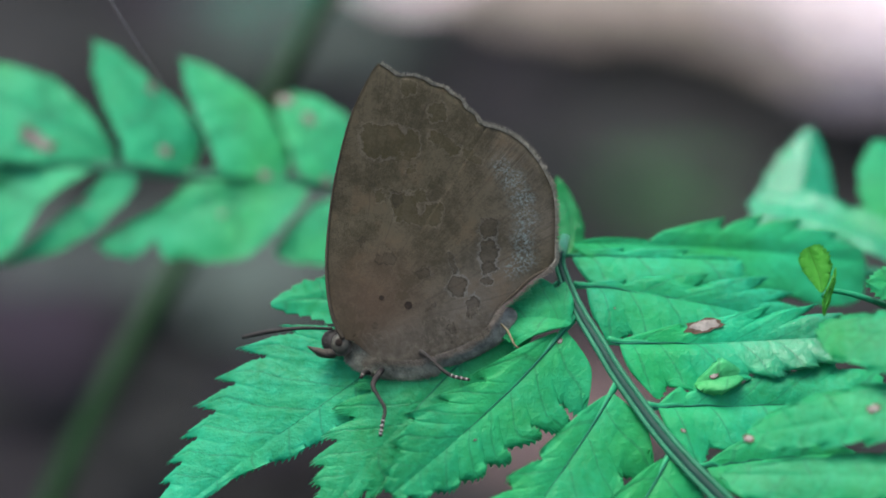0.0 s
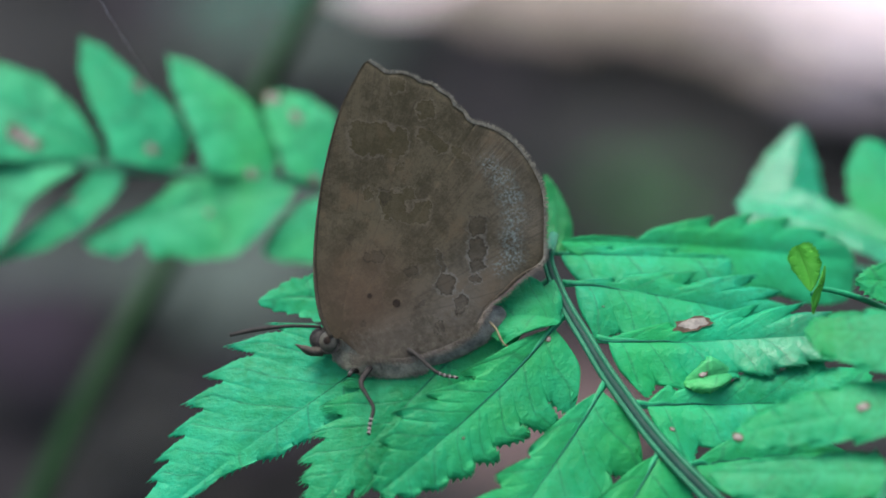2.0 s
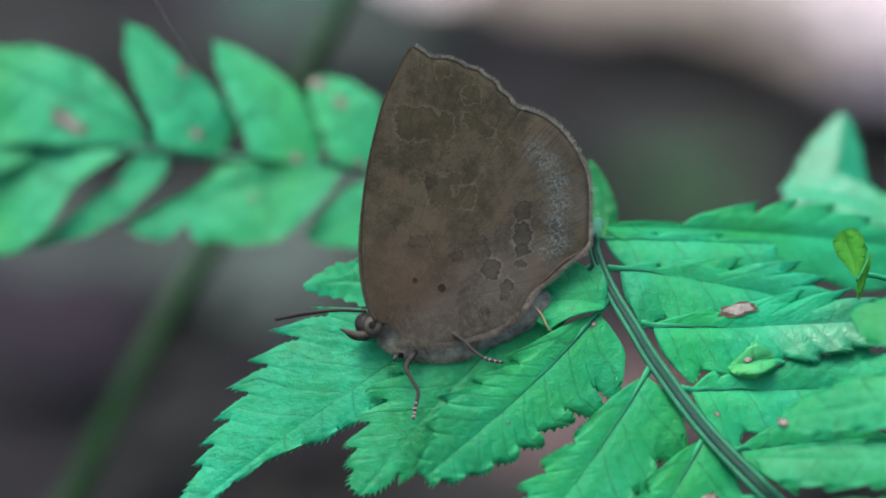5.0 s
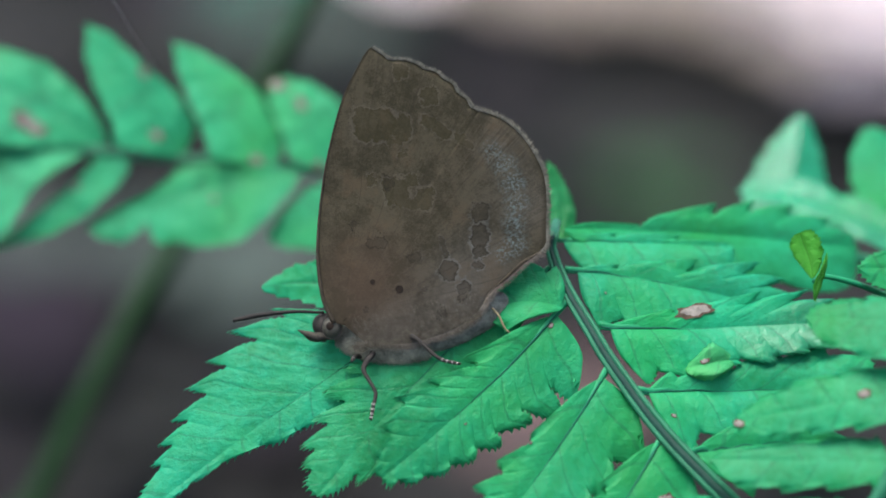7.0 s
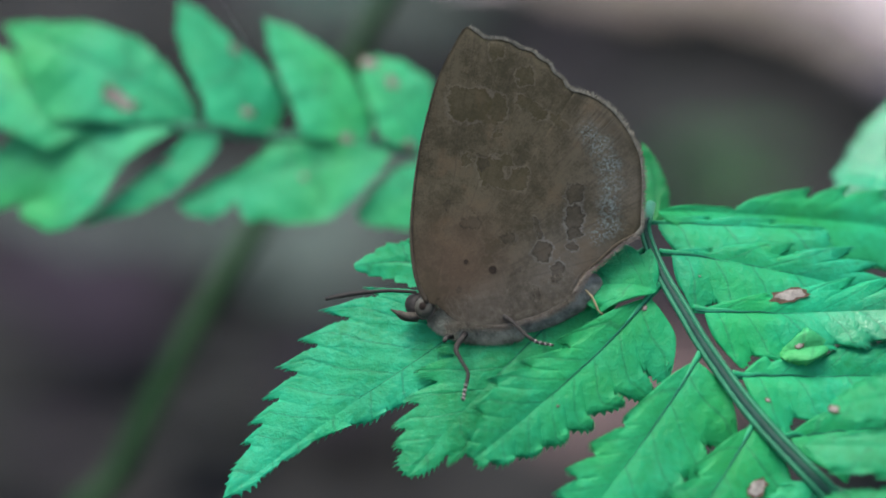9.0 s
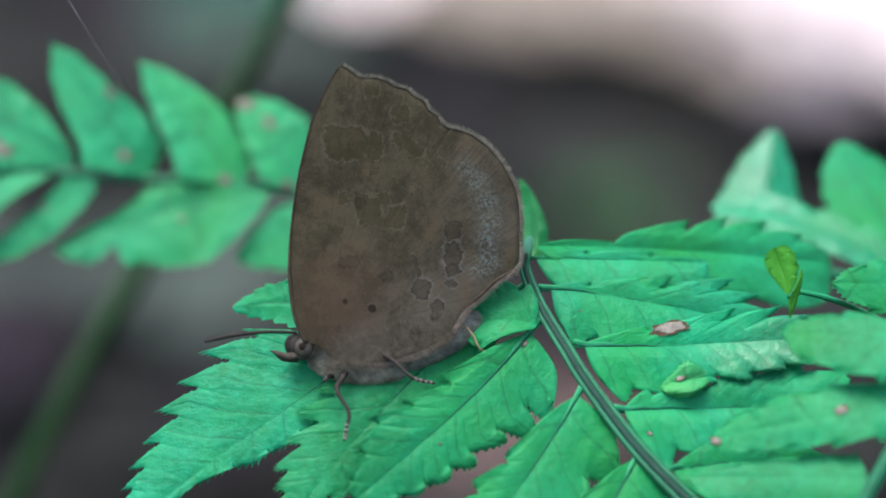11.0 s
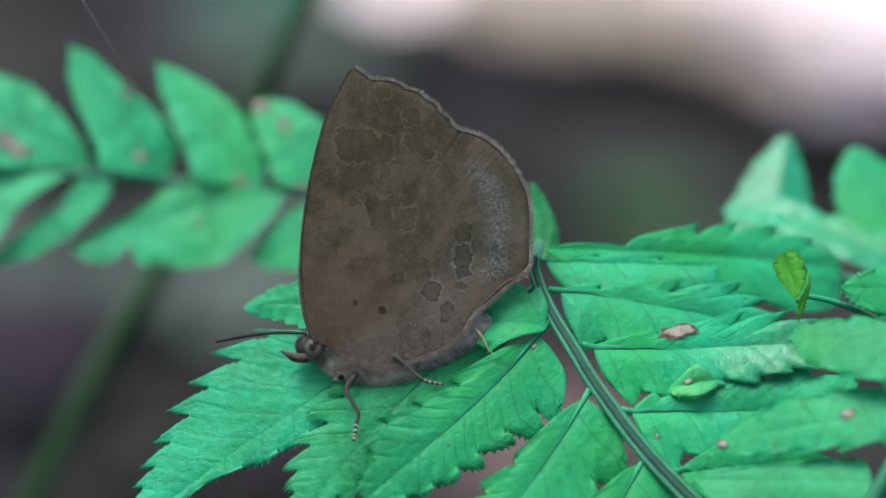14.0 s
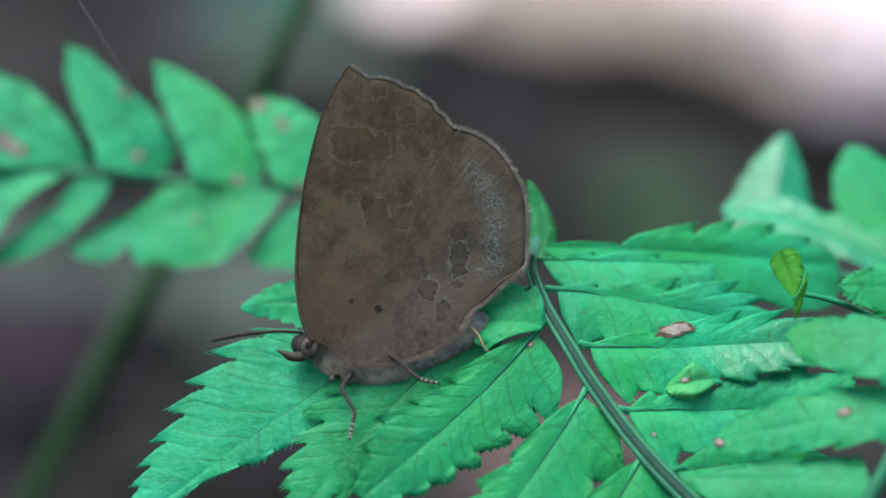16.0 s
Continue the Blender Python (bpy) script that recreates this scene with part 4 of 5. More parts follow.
    pinna(fr, MEADOW, Lobed((19.8, -16.9, 4.8), (17.5, -20.7, 7), (11.3, -29.9, 11), (((0.412, 6.9, 0.519, 4.3), (0.674, 5.7, 0.73, 3.6), (0.853, 4, 1, 0)), ((0.53, 2.7, 0.544, 1.7), (0.711, 3.7, 0.729, 2.3), (0.875, 3.2, 0.897, 2), (0.999, 1.8, 1, 0))), face=(0, 0.1, 1), fold=0.06, start=(0.07, 0.08), shoulder=(0.45, 0.05), puff=0.2, seam=1.3, crease=0.5, curl=0.08, pointed=(0.0, 0.5), seed=8, wide=(0.9, 0.6), bulge=(0.1, 0.2), slope=(0.7, 1.0), spine=0.75, tooth=0.42, wave=0.5), [(0.42, 0.45, 0.9)], 0.13)
    pinna(fr, GREEN, Blade((25.1, -22.2, 7.4), (22.9, -27.0, 10.0), (19.7, -37.8, 12.0), (7.5, 6), (3, 8), 6, 0.14, seed=9, face=(0, 0.1, 1), sweep=0.1, rise=0.05), rib=0.105)
    # towards the right
    pinna(fr, MEADOW, Lobed((10.6, 1.9, -6), (21.1, 2.2, -11), (40.1, 0.1, -18), (((0.332, 0.5, 0.33, 0.3), (0.607, 3.3, 0.59, 2), (0.73, 4.1, 0.702, 2.7), (0.836, 4, 0.817, 2.7), (0.935, 3, 0.916, 2), (0.989, 1.1, 1, 0)), ((0.22, 3.5, 0.309, 3.2), (0.505, 4, 0.563, 3.5), (0.698, 5.3, 0.752, 4.6), (0.944, 4.7, 1, 0))), face=(-0.1, 0.45, 1), fold=0.05, puff=0.5, seed=41, pointed=(0.8, 0.0), wide=(0.5, 0.9), crease=0.4, curl=0.04, slope=(1.5, 0.6), bulge=(0.2, 0.34), spine=0.4, wave=0.6))
    pinna(fr, GREEN, Lobed((10.8, 0.8, -6), (16.7, 0.8, -6.5), (27.3, 0.2, -7.5), (((0.393, 0.9, 0.375, 0.4), (0.751, 1, 0.718, 0.3), (0.961, 0.4, 1, 0)), ((0.346, 5.2, 0.451, 4.1), (0.697, 5.4, 0.77, 3.9), (0.958, 3.1, 1, 0))), face=(0, 0.5, 1), fold=0.05, puff=0.35, seed=11, pointed=(0.8, 0.0), wide=(0.5, 0.9), crease=0.15, curl=0.04, slope=(1.5, 0.6), bulge=(0.2, 0.34), spine=0.55, wave=0.4), rib=0.06)
    pinna(fr, GREEN, Lobed((11.6, -2, -3), (17.5, -2, -3), (32.3, -5.8, -5), (((0.313, 1.1, 0.3, 0.5), (0.672, 3.3, 0.629, 1.6), (0.885, 4.3, 0.837, 2.6), (0.974, 3.4, 0.92, 2), (1.003, 1.9, 1, 0)), ((0.234, 5.4, 0.352, 4.3), (0.502, 6, 0.534, 4.8), (0.678, 5, 0.705, 3.8), (0.829, 3.5, 0.844, 2.5), (0.954, 1.7, 1, 0))), face=(0, 0.5, 1), fold=0.06, start=(0.05, 0.06), shoulder=(0.05, 0.3), puff=0.4, seed=12, pointed=(0.8, 0.0), wide=(0.5, 0.9), crease=0.15, curl=0.04, slope=(1.8, 0.6), bulge=(0.2, 0.34), spine=0.55, wave=0.5), [(0.25, -0.4, 0.1)], 0.1)
    pinna(fr, WAXY, Lobed((14.6, -7.1, 0.2), (21, -7.6, 0.5), (38.3, -6.5, -2), (((0.385, 2, 0.407, 1.2), (0.733, 3.6, 0.679, 2.2), (0.877, 3.5, 0.816, 2.3), (0.946, 2.3, 0.904, 1.3), (0.989, 1, 1, 0)), ((0.258, 5.4, 0.304, 4.1), (0.45, 4.8, 0.44, 3.8), (0.603, 4, 0.625, 3.3), (0.72, 3.9, 0.746, 3.2), (0.833, 3.1, 0.847, 2.6), (0.92, 2.8, 0.935, 2.1), (0.984, 1.6, 1, 0))), face=(0, 0.5, 1), fold=0.06, start=(0.05, 0.05), shoulder=(0.03, 0.22), puff=0.4, seed=13, pointed=(0.8, 0.0), wide=(0.5, 0.9), crease=0.15, curl=0.04, slope=(1.8, 0.6), bulge=(0.2, 0.34), spine=0.4, wave=0.5), [(0.475, 0.66, 0.76, 2.5)], 0.11)
    pinna(fr, GREEN, Lobed((18, -12.9, 3.2), (23.4, -12.9, 2), (40.1, -12.8, 0), (((0.23, 2.2, 0.256, 1.4), (0.506, 3, 0.513, 2.1), (0.704, 4.2, 0.71, 3.4), (0.853, 4.6, 0.858, 3.6), (0.982, 3.4, 1, 0)), ((0.281, 5.8, 0.343, 4), (0.535, 4.7, 0.546, 3.2), (0.71, 3.8, 0.734, 2.5), (0.894, 2.8, 1, 0))), face=(0, 0.5, 1), fold=0.06, start=(0.06, 0.05), shoulder=(0.05, 0.22), puff=0.4, seed=14, pointed=(0.8, 0.0), wide=(0.5, 0.9), crease=0.15, curl=0.04, slope=(1.2, 0.5), bulge=(0.2, 0.34), spine=0.4, wave=0.5), [(0.2, -0.6, 0.22)], 0.11)
    pinna(fr, MEADOW, Lobed((22.4, -18.3, 5.4), (26.9, -17.6, 4), (36.9, -17.2, 1), (((0.483, 2.5, 0.511, 2), (0.84, 2.7, 1, 0)), ((0.389, 5, 0.492, 3.5), (0.757, 3.8, 1, 0))), face=(0, 0.5, 1), fold=0.06, start=(0.06, 0.04), shoulder=(0.05, 0.22), puff=0.35, seed=15, spine=0.4, wave=0.4), rib=0.1)
    # the lobe beside the rachis, under the wing's corner
    pinna(fr, MEADOW, Lobed((11.2, -5.4, 0.2), (7.8, -4.1, 0.8), (4.3, -5.4, -0.9), (((0.818, 2.8, 0.889, 2.2), (1.026, 1.3, 1, 0)), ((0.212, 4, 0.321, 3.1), (0.539, 4.3, 0.629, 3.6), (0.86, 2.2, 1, 0))), face=(0.05, 0.5, 1), fold=0.05, puff=0.25, seed=19, spine=0.1, wave=0.4, bulge=(0.35, 0.35), shoulder=(0.1, 0.3)))
    # a lobe rolled up at its edge
    pinna(fr, ROLLED, Lobed((26.9, -10, 0.8), (24.5, -10.2, 3), (21.9, -10.8, 1.5), (((0.549, 1.7, 0.83, 1.2), (0.949, 0.6, 1, 0)), ((0.449, 1.9, 1, 0),)), face=(0, 0.45, 1), fold=0.12, puff=0.7, seed=18, spine=0.3, wave=0.1, bulge=(0.45, 0.45), shoulder=(0.3, 0.3)), [(0.62, -0.15, 0.3, 1.6)])
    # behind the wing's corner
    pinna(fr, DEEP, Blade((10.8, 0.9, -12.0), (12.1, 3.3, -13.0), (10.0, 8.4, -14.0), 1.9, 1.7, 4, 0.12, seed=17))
    return fr


# ---- frond behind, to the side ----
def back_frond():
    fr = thing("fern_frond", "bright green fern frond with toothed pinnae and brown dead spots, behind", "fern", STAND, "fern fronds")
    way = [(-6.0, 6.1, -39.0), (-12.9, 7.7, -39.0), (-22.2, 8.9, -39.0), (-30.9, 9.4, -39.0), (-37.8, 10.2, -39.0), (-45.3, 10.3, -39.0), (-55.1, 9.6, -39.0), (-65.7, 7.6, -40.0), (-100, -30, -55), (-130, -160, -90), (-140, -395, -150)]
    part("rachis", tube("rachis", way, [0.35, 0.45, 0.5, 0.55, 0.6, 0.65, 0.7, 0.8, 1.0, 1.3, 1.5], RIB, 100, 12, 0.8), fr)
    # above the rachis
    pinna(fr, FRESH, Blade((-44.7, 10.6, -39.0), (-52.2, 13.9, -39.0), (-64.7, 19.2, -41.0), 5.4, 4.2, 7, 0.06, blunt=3.0, sweep=0.25, seed=21, face=(-0.15, 0.55, 1)))
    pinna(fr, FRESH, Blade((-34.3, 10.7, -39.0), (-38.8, 14.5, -38.0), (-54.6, 20.5, -40.0), 1, 1, fine=4, puff=0.3, fold=0.08, spine=0.45, wave=0.5, sweep=(0.3, 0.3), face=(-0.15, 0.3, 1), seed=22, plan=(((0.19, 2.4), (0.43, 5.2), (0.62, 7.2), (0.7, 6.4), (0.8, 4.2), (0.905, 1.8)), ((0.1, 1.2), (0.325, 3.2), (0.485, 4.2), (0.68, 3.8), (0.88, 1.6)))), [(0.40, 0.5, 0.85), (0.47, 0.42, 1.1)])
    pinna(fr, FRESH, Blade((-26.5, 9.5, -39.0), (-30.0, 13.7, -37.0), (-36.6, 23.2, -39.0), 1, 1, fine=4, puff=0.3, fold=0.08, spine=0.45, wave=0.5, sweep=(0.3, 0.3), face=(-0.2, 0.85, 0.95), seed=23, plan=(((0.16, 2.8), (0.285, 5.0), (0.43, 3.8), (0.635, 3.2), (0.815, 2.2)), ((0, 2.6), (0.06, 3.4), (0.38, 3.6), (0.66, 2.4), (0.86, 1.6)))), [(0.25, 0.2, 0.6), (0.6, -0.75, 0.55)])
    pinna(fr, FRESH, Blade((-17.0, 8.7, -39.0), (-21.4, 13.3, -38.0), (-27.8, 21.4, -40.0), 1, 1, fine=4, puff=0.3, fold=0.08, spine=0.45, wave=0.5, sweep=(0.3, 0.3), face=(-0.2, 0.85, 0.95), seed=24, plan=(((0.125, 2.6), (0.25, 4.8), (0.445, 3.6), (0.595, 2.8), (0.795, 1.8)), ((0.03, 2.0), (0.175, 3.0), (0.42, 3.8), (0.61, 3.4), (0.82, 2.0)))), [(0.1, 0.6, 0.6)])
    pinna(fr, FRESH, Blade((-10.6, 7.6, -39.0), (-13.8, 11.8, -38.0), (-18.0, 17.0, -40.0), 1, 1, fine=4, puff=0.3, fold=0.08, spine=0.45, wave=0.5, sweep=(0.3, 0.3), face=(-0.2, 0.85, 0.95), seed=25, plan=(((0.15, 2.0), (0.29, 3.2), (0.595, 2.0), (0.835, 1.2)), ((0.055, 2.2), (0.22, 3.6), (0.425, 5.0), (0.71, 4.0), (0.91, 2.2)))), [(0.93, -0.4, 0.8), (0.68, -0.35, 0.65), (0.15, 0.6, 0.55)])
    # below the rachis
    pinna(fr, FRESH, Blade((-45.3, 10.0, -39.0), (-50.5, 7.0, -39.0), (-59.3, 0.1, -40.0), 3.6, 4.4, 7, 0.06, blunt=3.0, sweep=0.25, seed=26, rise=0.2, face=(0.05, 0.3, 1)))
    pinna(fr, FRESH, Blade((-36.5, 9.8, -37.5), (-42.2, 8.1, -37.5), (-49.2, -0.8, -37.5), 1, 1, fine=4, puff=0.3, fold=0.08, spine=0.45, wave=0.5, sweep=(0.3, 0.3), face=(-0.05, 0.55, 1), seed=28, plan=(((0.14, 0.4), (0.435, 0.6), (0.705, 2.2), (0.9, 1.4)), ((0.23, 2.0), (0.405, 5.2), (0.595, 7.6), (0.805, 7.2), (0.985, 3.6)))))
    pinna(fr, FRESH, Blade((-32.3, 9.5, -38.5), (-36.6, 7.0, -38.5), (-46.8, -0.1, -39.5), 1, 1, fine=4, puff=0.3, fold=0.08, spine=0.45, wave=0.5, sweep=(0.3, 0.3), face=(0.05, 0.3, 1), seed=29, plan=(((0, 1.4), (0.215, 2.4), (0.44, 3.0), (0.675, 2.6), (0.91, 1.0)), ((0.185, 1.4), (0.53, 0.4), (0.88, 0.0)))), [(0.45, -0.3, 0.4)])
    pinna(fr, FRESH, Blade((-14.4, 7.8, -38.0), (-23.3, 7.0, -37.5), (-36.5, 2.1, -39.0), 1, 1, fine=4, puff=0.3, fold=0.08, spine=0.45, wave=0.5, sweep=(0.3, 0.3), face=(0.05, 0.3, 1), seed=30, plan=(((0.05, 2.2), (0.155, 4.4), (0.295, 6.2), (0.505, 5.6), (0.635, 4.2), (0.745, 1.6), (0.85, 2.6), (0.94, 1.6)), ((0.225, 1.4), (0.51, 3.2), (0.725, 1.2), (0.95, 0.4)))), [(0.45, 0.2, 0.35)])
    pinna(fr, FRESH, Blade((-8.3, 6.4, -38.0), (-11.7, 4.7, -37.0), (-17.5, 0.5, -38.0), 1, 1, fine=4, puff=0.3, fold=0.08, spine=0.45, wave=0.5, sweep=(0.3, 0.3), face=(0.05, 0.3, 1), seed=31, plan=(((0.075, 2.2), (0.315, 3.8), (0.62, 3.4), (0.88, 1.4)), ((0.15, 1.6), (0.435, 2.6), (0.73, 2.2), (0.97, 1.2)))))
    return fr


# ---- fronds behind on the other side ----
def side_frond():
    fr = thing("fern_frond", "glossy green fern frond partly hidden behind the nearer one", "fern", STAND, "fern fronds")
    way = [(21.8, 0.6, -22.0), (34.0, 0.1, -22.0), (45.2, -2.2, -24.0), (57.3, -7.8, -30.0), (80, -60, -60), (110, -180, -90), (120, -395, -150)]
    part("rachis", tube("rachis", way, [0.35, 0.5, 0.6, 0.8, 1.0, 1.3, 1.5], RIB, 80, 12, 0.8), fr)
    pinna(fr, GLOSSY, Blade((34.9, 0.6, -28.0), (34.4, 5.7, -32.0), (36.6, 13.7, -36.0), 5.2, 4.6, 6, 0.08, blunt=2.4, fold=0.42, face=(0.08, 0.62, 1), seed=42, wave=0.2, sweep=0.3))
    pinna(fr, GLOSSY, Lobed((47.7, -0.5, -26), (39, 5.7, -28), (29.4, 5.9, -30), (((0.05, 2.7, 0.096, 2.2), (0.367, 3, 0.414, 2.3), (0.695, 2.4, 0.733, 1.8), (0.917, 1.8, 1, 0)), ((0.246, 2.9, 0.254, 1.9), (0.464, 2.2, 0.483, 1.6), (0.748, 2.2, 0.769, 1.4), (0.939, 1.6, 1, 0))), face=(0.1, 0.85, 1), fold=0.05, puff=0.3, seed=43, spine=0.4, wave=0.9))
    pinna(fr, MEADOW, Blade((49.1, 1.2, -28.0), (45.4, 6.3, -30.0), (43.1, 12.3, -34.0), 5.6, 5.0, 7, 0.16, face=(0.2, 0.3, 1), seed=44))
    pinna(fr, MEADOW, Lobed((46.9, -2, -4), (42.6, -1.8, -3), (38.1, -1.7, -2), (((0.212, 3.1, 0.271, 2.6), (0.581, 2.9, 0.638, 2.4), (0.874, 1.6, 1, 0)), ((0.14, 3.2, 0.212, 2.5), (0.518, 2.6, 0.589, 2), (0.838, 1.4, 1, 0))), face=(0, 0.4, 1), fold=0.12, puff=0.12, seed=65, spine=0.55, wave=0.4, crease=0.4, bulge=(0.08, 0.08), wide=(0.9, 0.9)))
    return fr


# ---- frond in front of it, on the other side ----
def front_frond():
    fr = thing("fern_frond", "soft green fern frond with blunt pinnae reaching over the nearer one", "fern", STAND, "fern fronds")
    way = [(55.0, 4.0, 12.0), (49.0, -3.5, 14.0), (43.6, -12.0, 15.0), (38.0, -21.5, 16.0), (32.0, -32.0, 16.5), (30.0, -60.0, 10.0), (55.0, -160.0, -20.0), (75.0, -345.0, -95.0)]
    part("rachis", tube("rachis", way, [0.4, 0.55, 0.65, 0.7, 0.8, 0.9, 1.1, 1.4], RIB, 90, 12, 0.8), fr)
    pinna(fr, MEADOW, Lobed((43.2, -7.3, 15), (38.6, -5.9, 12), (32.2, -6, 9), (((0.15, 3.9, 0.218, 3.5), (0.554, 3.7, 0.585, 3.3), (0.84, 2.7, 0.857, 2.4), (0.948, 1.3, 1, 0)), ((0.298, 3, 0.319, 2.4), (0.609, 2.7, 0.616, 2.1), (0.844, 2, 0.853, 1.5), (0.961, 1.2, 1, 0))), face=(0.0, 0.55, 1), fold=0.16, puff=0.12, seed=61, spine=0.55, wave=0.5, crease=0.4, bulge=(0.08, 0.08), wide=(0.9, 0.9)))
    pinna(fr, MEADOW, Lobed((42.2, -12.8, 15), (35.5, -12.9, 13), (25.7, -15.4, 9), (((0.134, 2.7, 0.169, 2.2), (0.397, 2.9, 0.42, 2.4), (0.633, 2.6, 0.653, 2.1), (0.823, 2.4, 0.842, 2), (0.959, 1.7, 1, 0)), ((0.149, 3.6, 0.179, 3), (0.452, 3.2, 0.48, 2.8), (0.701, 2.8, 0.728, 2.3), (0.872, 2, 0.89, 1.5), (0.957, 0.9, 1, 0))), face=(0, 0.5, 1), fold=0.14, puff=0.12, seed=62, spine=0.55, wave=0.5, crease=0.4, bulge=(0.08, 0.08), wide=(0.9, 0.9)), [(0.36, -0.15, 0.5), (0.97, 0.2, 0.45)])
    pinna(fr, MEADOW, Lobed((39.3, -18.5, 15), (33.6, -18.6, 13), (23.5, -18.6, 10), (((0.11, 2.5, 0.15, 2.1), (0.389, 2.7, 0.417, 2.3), (0.63, 3, 0.654, 2.6), (0.848, 2.7, 0.875, 2.2), (0.953, 1.4, 1, 0)), ((0.144, 2.7, 0.177, 2.2), (0.449, 2.3, 0.476, 1.8), (0.708, 1.7, 0.733, 1.3), (0.914, 1, 1, 0))), face=(0, 0.5, 1), fold=0.14, puff=0.12, seed=63, spine=0.55, wave=0.5, crease=0.4, bulge=(0.08, 0.08), wide=(0.9, 0.9)))
    pinna(fr, MEADOW, Lobed((36.7, -23.6, 16), (31.5, -23.5, 14), (24.5, -23.7, 11), (((0.191, 3.3, 0.238, 2.9), (0.594, 3.5, 0.636, 3), (0.899, 1.8, 1, 0)), ((0.253, 2.4, 0.288, 1.9), (0.568, 2, 0.6, 1.5), (0.855, 1.3, 1, 0))), face=(0, 0.5, 1), fold=0.14, puff=0.12, seed=64, spine=0.55, wave=0.5, crease=0.4, bulge=(0.08, 0.08), wide=(0.9, 0.9)))
    return fr


def sprig():
    """A young leaf that sticks up between the pinnae."""
    ob = thing("fern_sprout", "yellow-green young fern sprout standing among the pinnae", "fern sprout")
    part("stalk", tube("stalk", [(46.2, -7.1, -7.0), (41.2, -4.4, -5.0), (37.7, -3.1, -2.0), (34.8, -2.5, -1.0), (33.9, -3.0, 0.0)], [0.34, 0.3, 0.24, 0.18], COSTA, 20, 8), ob)
    part("leaf", Blade((33.7, -2.7, 1.0), (33.5, -0.8, 1.0), (32.5, 1.5, 1.0), (1.3, 1.9), (1.6, 2.2), 5, 0.14, 0.1, 0.1, (-0.3, 0, 1), 0.45, 7.0, 0.25, seed=51).mesh("leaf", LIME), ob)
    part("leaf", Blade((33.9, -4.8, 1.4), (34.2, -2.6, 1.6), (35.0, -0.3, 1.2), 0.75, 0.75, 5, 0.2, 0.1, 0.1, (0.6, 0, 1), 0.3, 2.0, 0.2, seed=52).mesh("leaf", LIME), ob)


near_frond()
back_frond()
side_frond()
front_frond()
sprig()


# ---- butterfly ----
ROOT = (-9.15, -6.77)
FORE_EDGE = [(-9.92, -6.77), (-10.96, -4.34), (-11.42, -0.72), (-11.27, 3.15), (-10.75, 7.29), (-9.87, 11.32), (-8.94, 14.26), (-7.75, 16.69), (-6.93, 18.09), (-6.41, 18.40), (-5.53, 17.83), (-4.86, 17.36), (-3.51, 17.31), (-2.38, 16.95), (-1.76, 16.54), (-0.62, 16.23), (0.00, 15.66), (0.93, 15.14), (1.34, 14.37), (2.17, 13.75), (2.53, 13.08), (3.20, 12.71), (2.89, 9.35), (0.83, 3.15), (-3.31, -4.08), (-6.93, -6.93)]
HIND_EDGE = [(-8.89, -6.15), (-8.37, -1.50), (-6.93, 3.67), (-4.34, 8.06), (-0.72, 11.01), (3.00, 12.76), (4.86, 12.20), (6.41, 11.21), (7.65, 9.87), (8.68, 8.22), (9.35, 6.51), (9.56, 4.44), (9.51, 1.86), (9.46, 0.47), (8.94, -0.26), (7.29, -1.24), (5.89, -2.53), (4.44, -3.82), (3.31, -5.63), (1.60, -7.08), (-0.72, -8.06), (-3.72, -8.73), (-7.18, -8.42)]


def wing_z(x, y, base, out):
    d = math.hypot(x - ROOT[0], y - ROOT[1])
    return base + (out - base) * min(1.0, d / 12.0)


def wing(name, edge, mat, base, out, parent, sign=1):
    n, rings = 220, 26
    loop = spline([*edge, edge[0]], n + 1)[:-1]
    verts, uvs, faces = [(ROOT[0] * MM, ROOT[1] * MM, base * MM)], [(0, 0)], []
    for j in range(1, rings + 1):
        r = j / rings
        for i in range(n):
            x, y = np.array(ROOT) + (loop[i] - ROOT) * r
            a = math.atan2(y - ROOT[1], x - ROOT[0])
            ridge = 0.012 * sign * math.cos(a * 26) ** 8 * r * (1 if j < rings else 0)
            tuck = 0.1 * max(0.0, (r - 0.2) / 0.8) if name == "hindwing" and i < n * 5.2 / len(edge) else 0.0
            verts.append((x * MM, y * MM, (wing_z(x, y, base, out) + ridge - tuck * sign + 0.12 * sign * math.sin(a * 3 + 1) * min(1, math.hypot(x - ROOT[0], y - ROOT[1]) / 22)) * MM))
            uvs.append((a, r))
    faces += [(0, 1 + i, 1 + (i + 1) % n) for i in range(n)]
    for j in range(rings - 1):
        for i in range(n):
            k = (i + 1) % n
            faces.append((1 + j * n + i, 1 + (j + 1) * n + i, 1 + (j + 1) * n + k, 1 + j * n + k))
    ob = part(name, mesh_of(name, verts, faces, mat, True, uvs), parent)
    solid = ob.modifiers.new("thickness", "SOLIDIFY")
    solid.thickness, solid.offset = 0.00002, 0
    return ob, loop


def surface_z(x, y, base, out):
    a, d = math.atan2(y - ROOT[1], x - ROOT[0]), math.hypot(x - ROOT[0], y - ROOT[1])
    return wing_z(x, y, base, out) + 0.12 * math.sin(a * 3 + 1) * min(1, d / 22) + 0.05


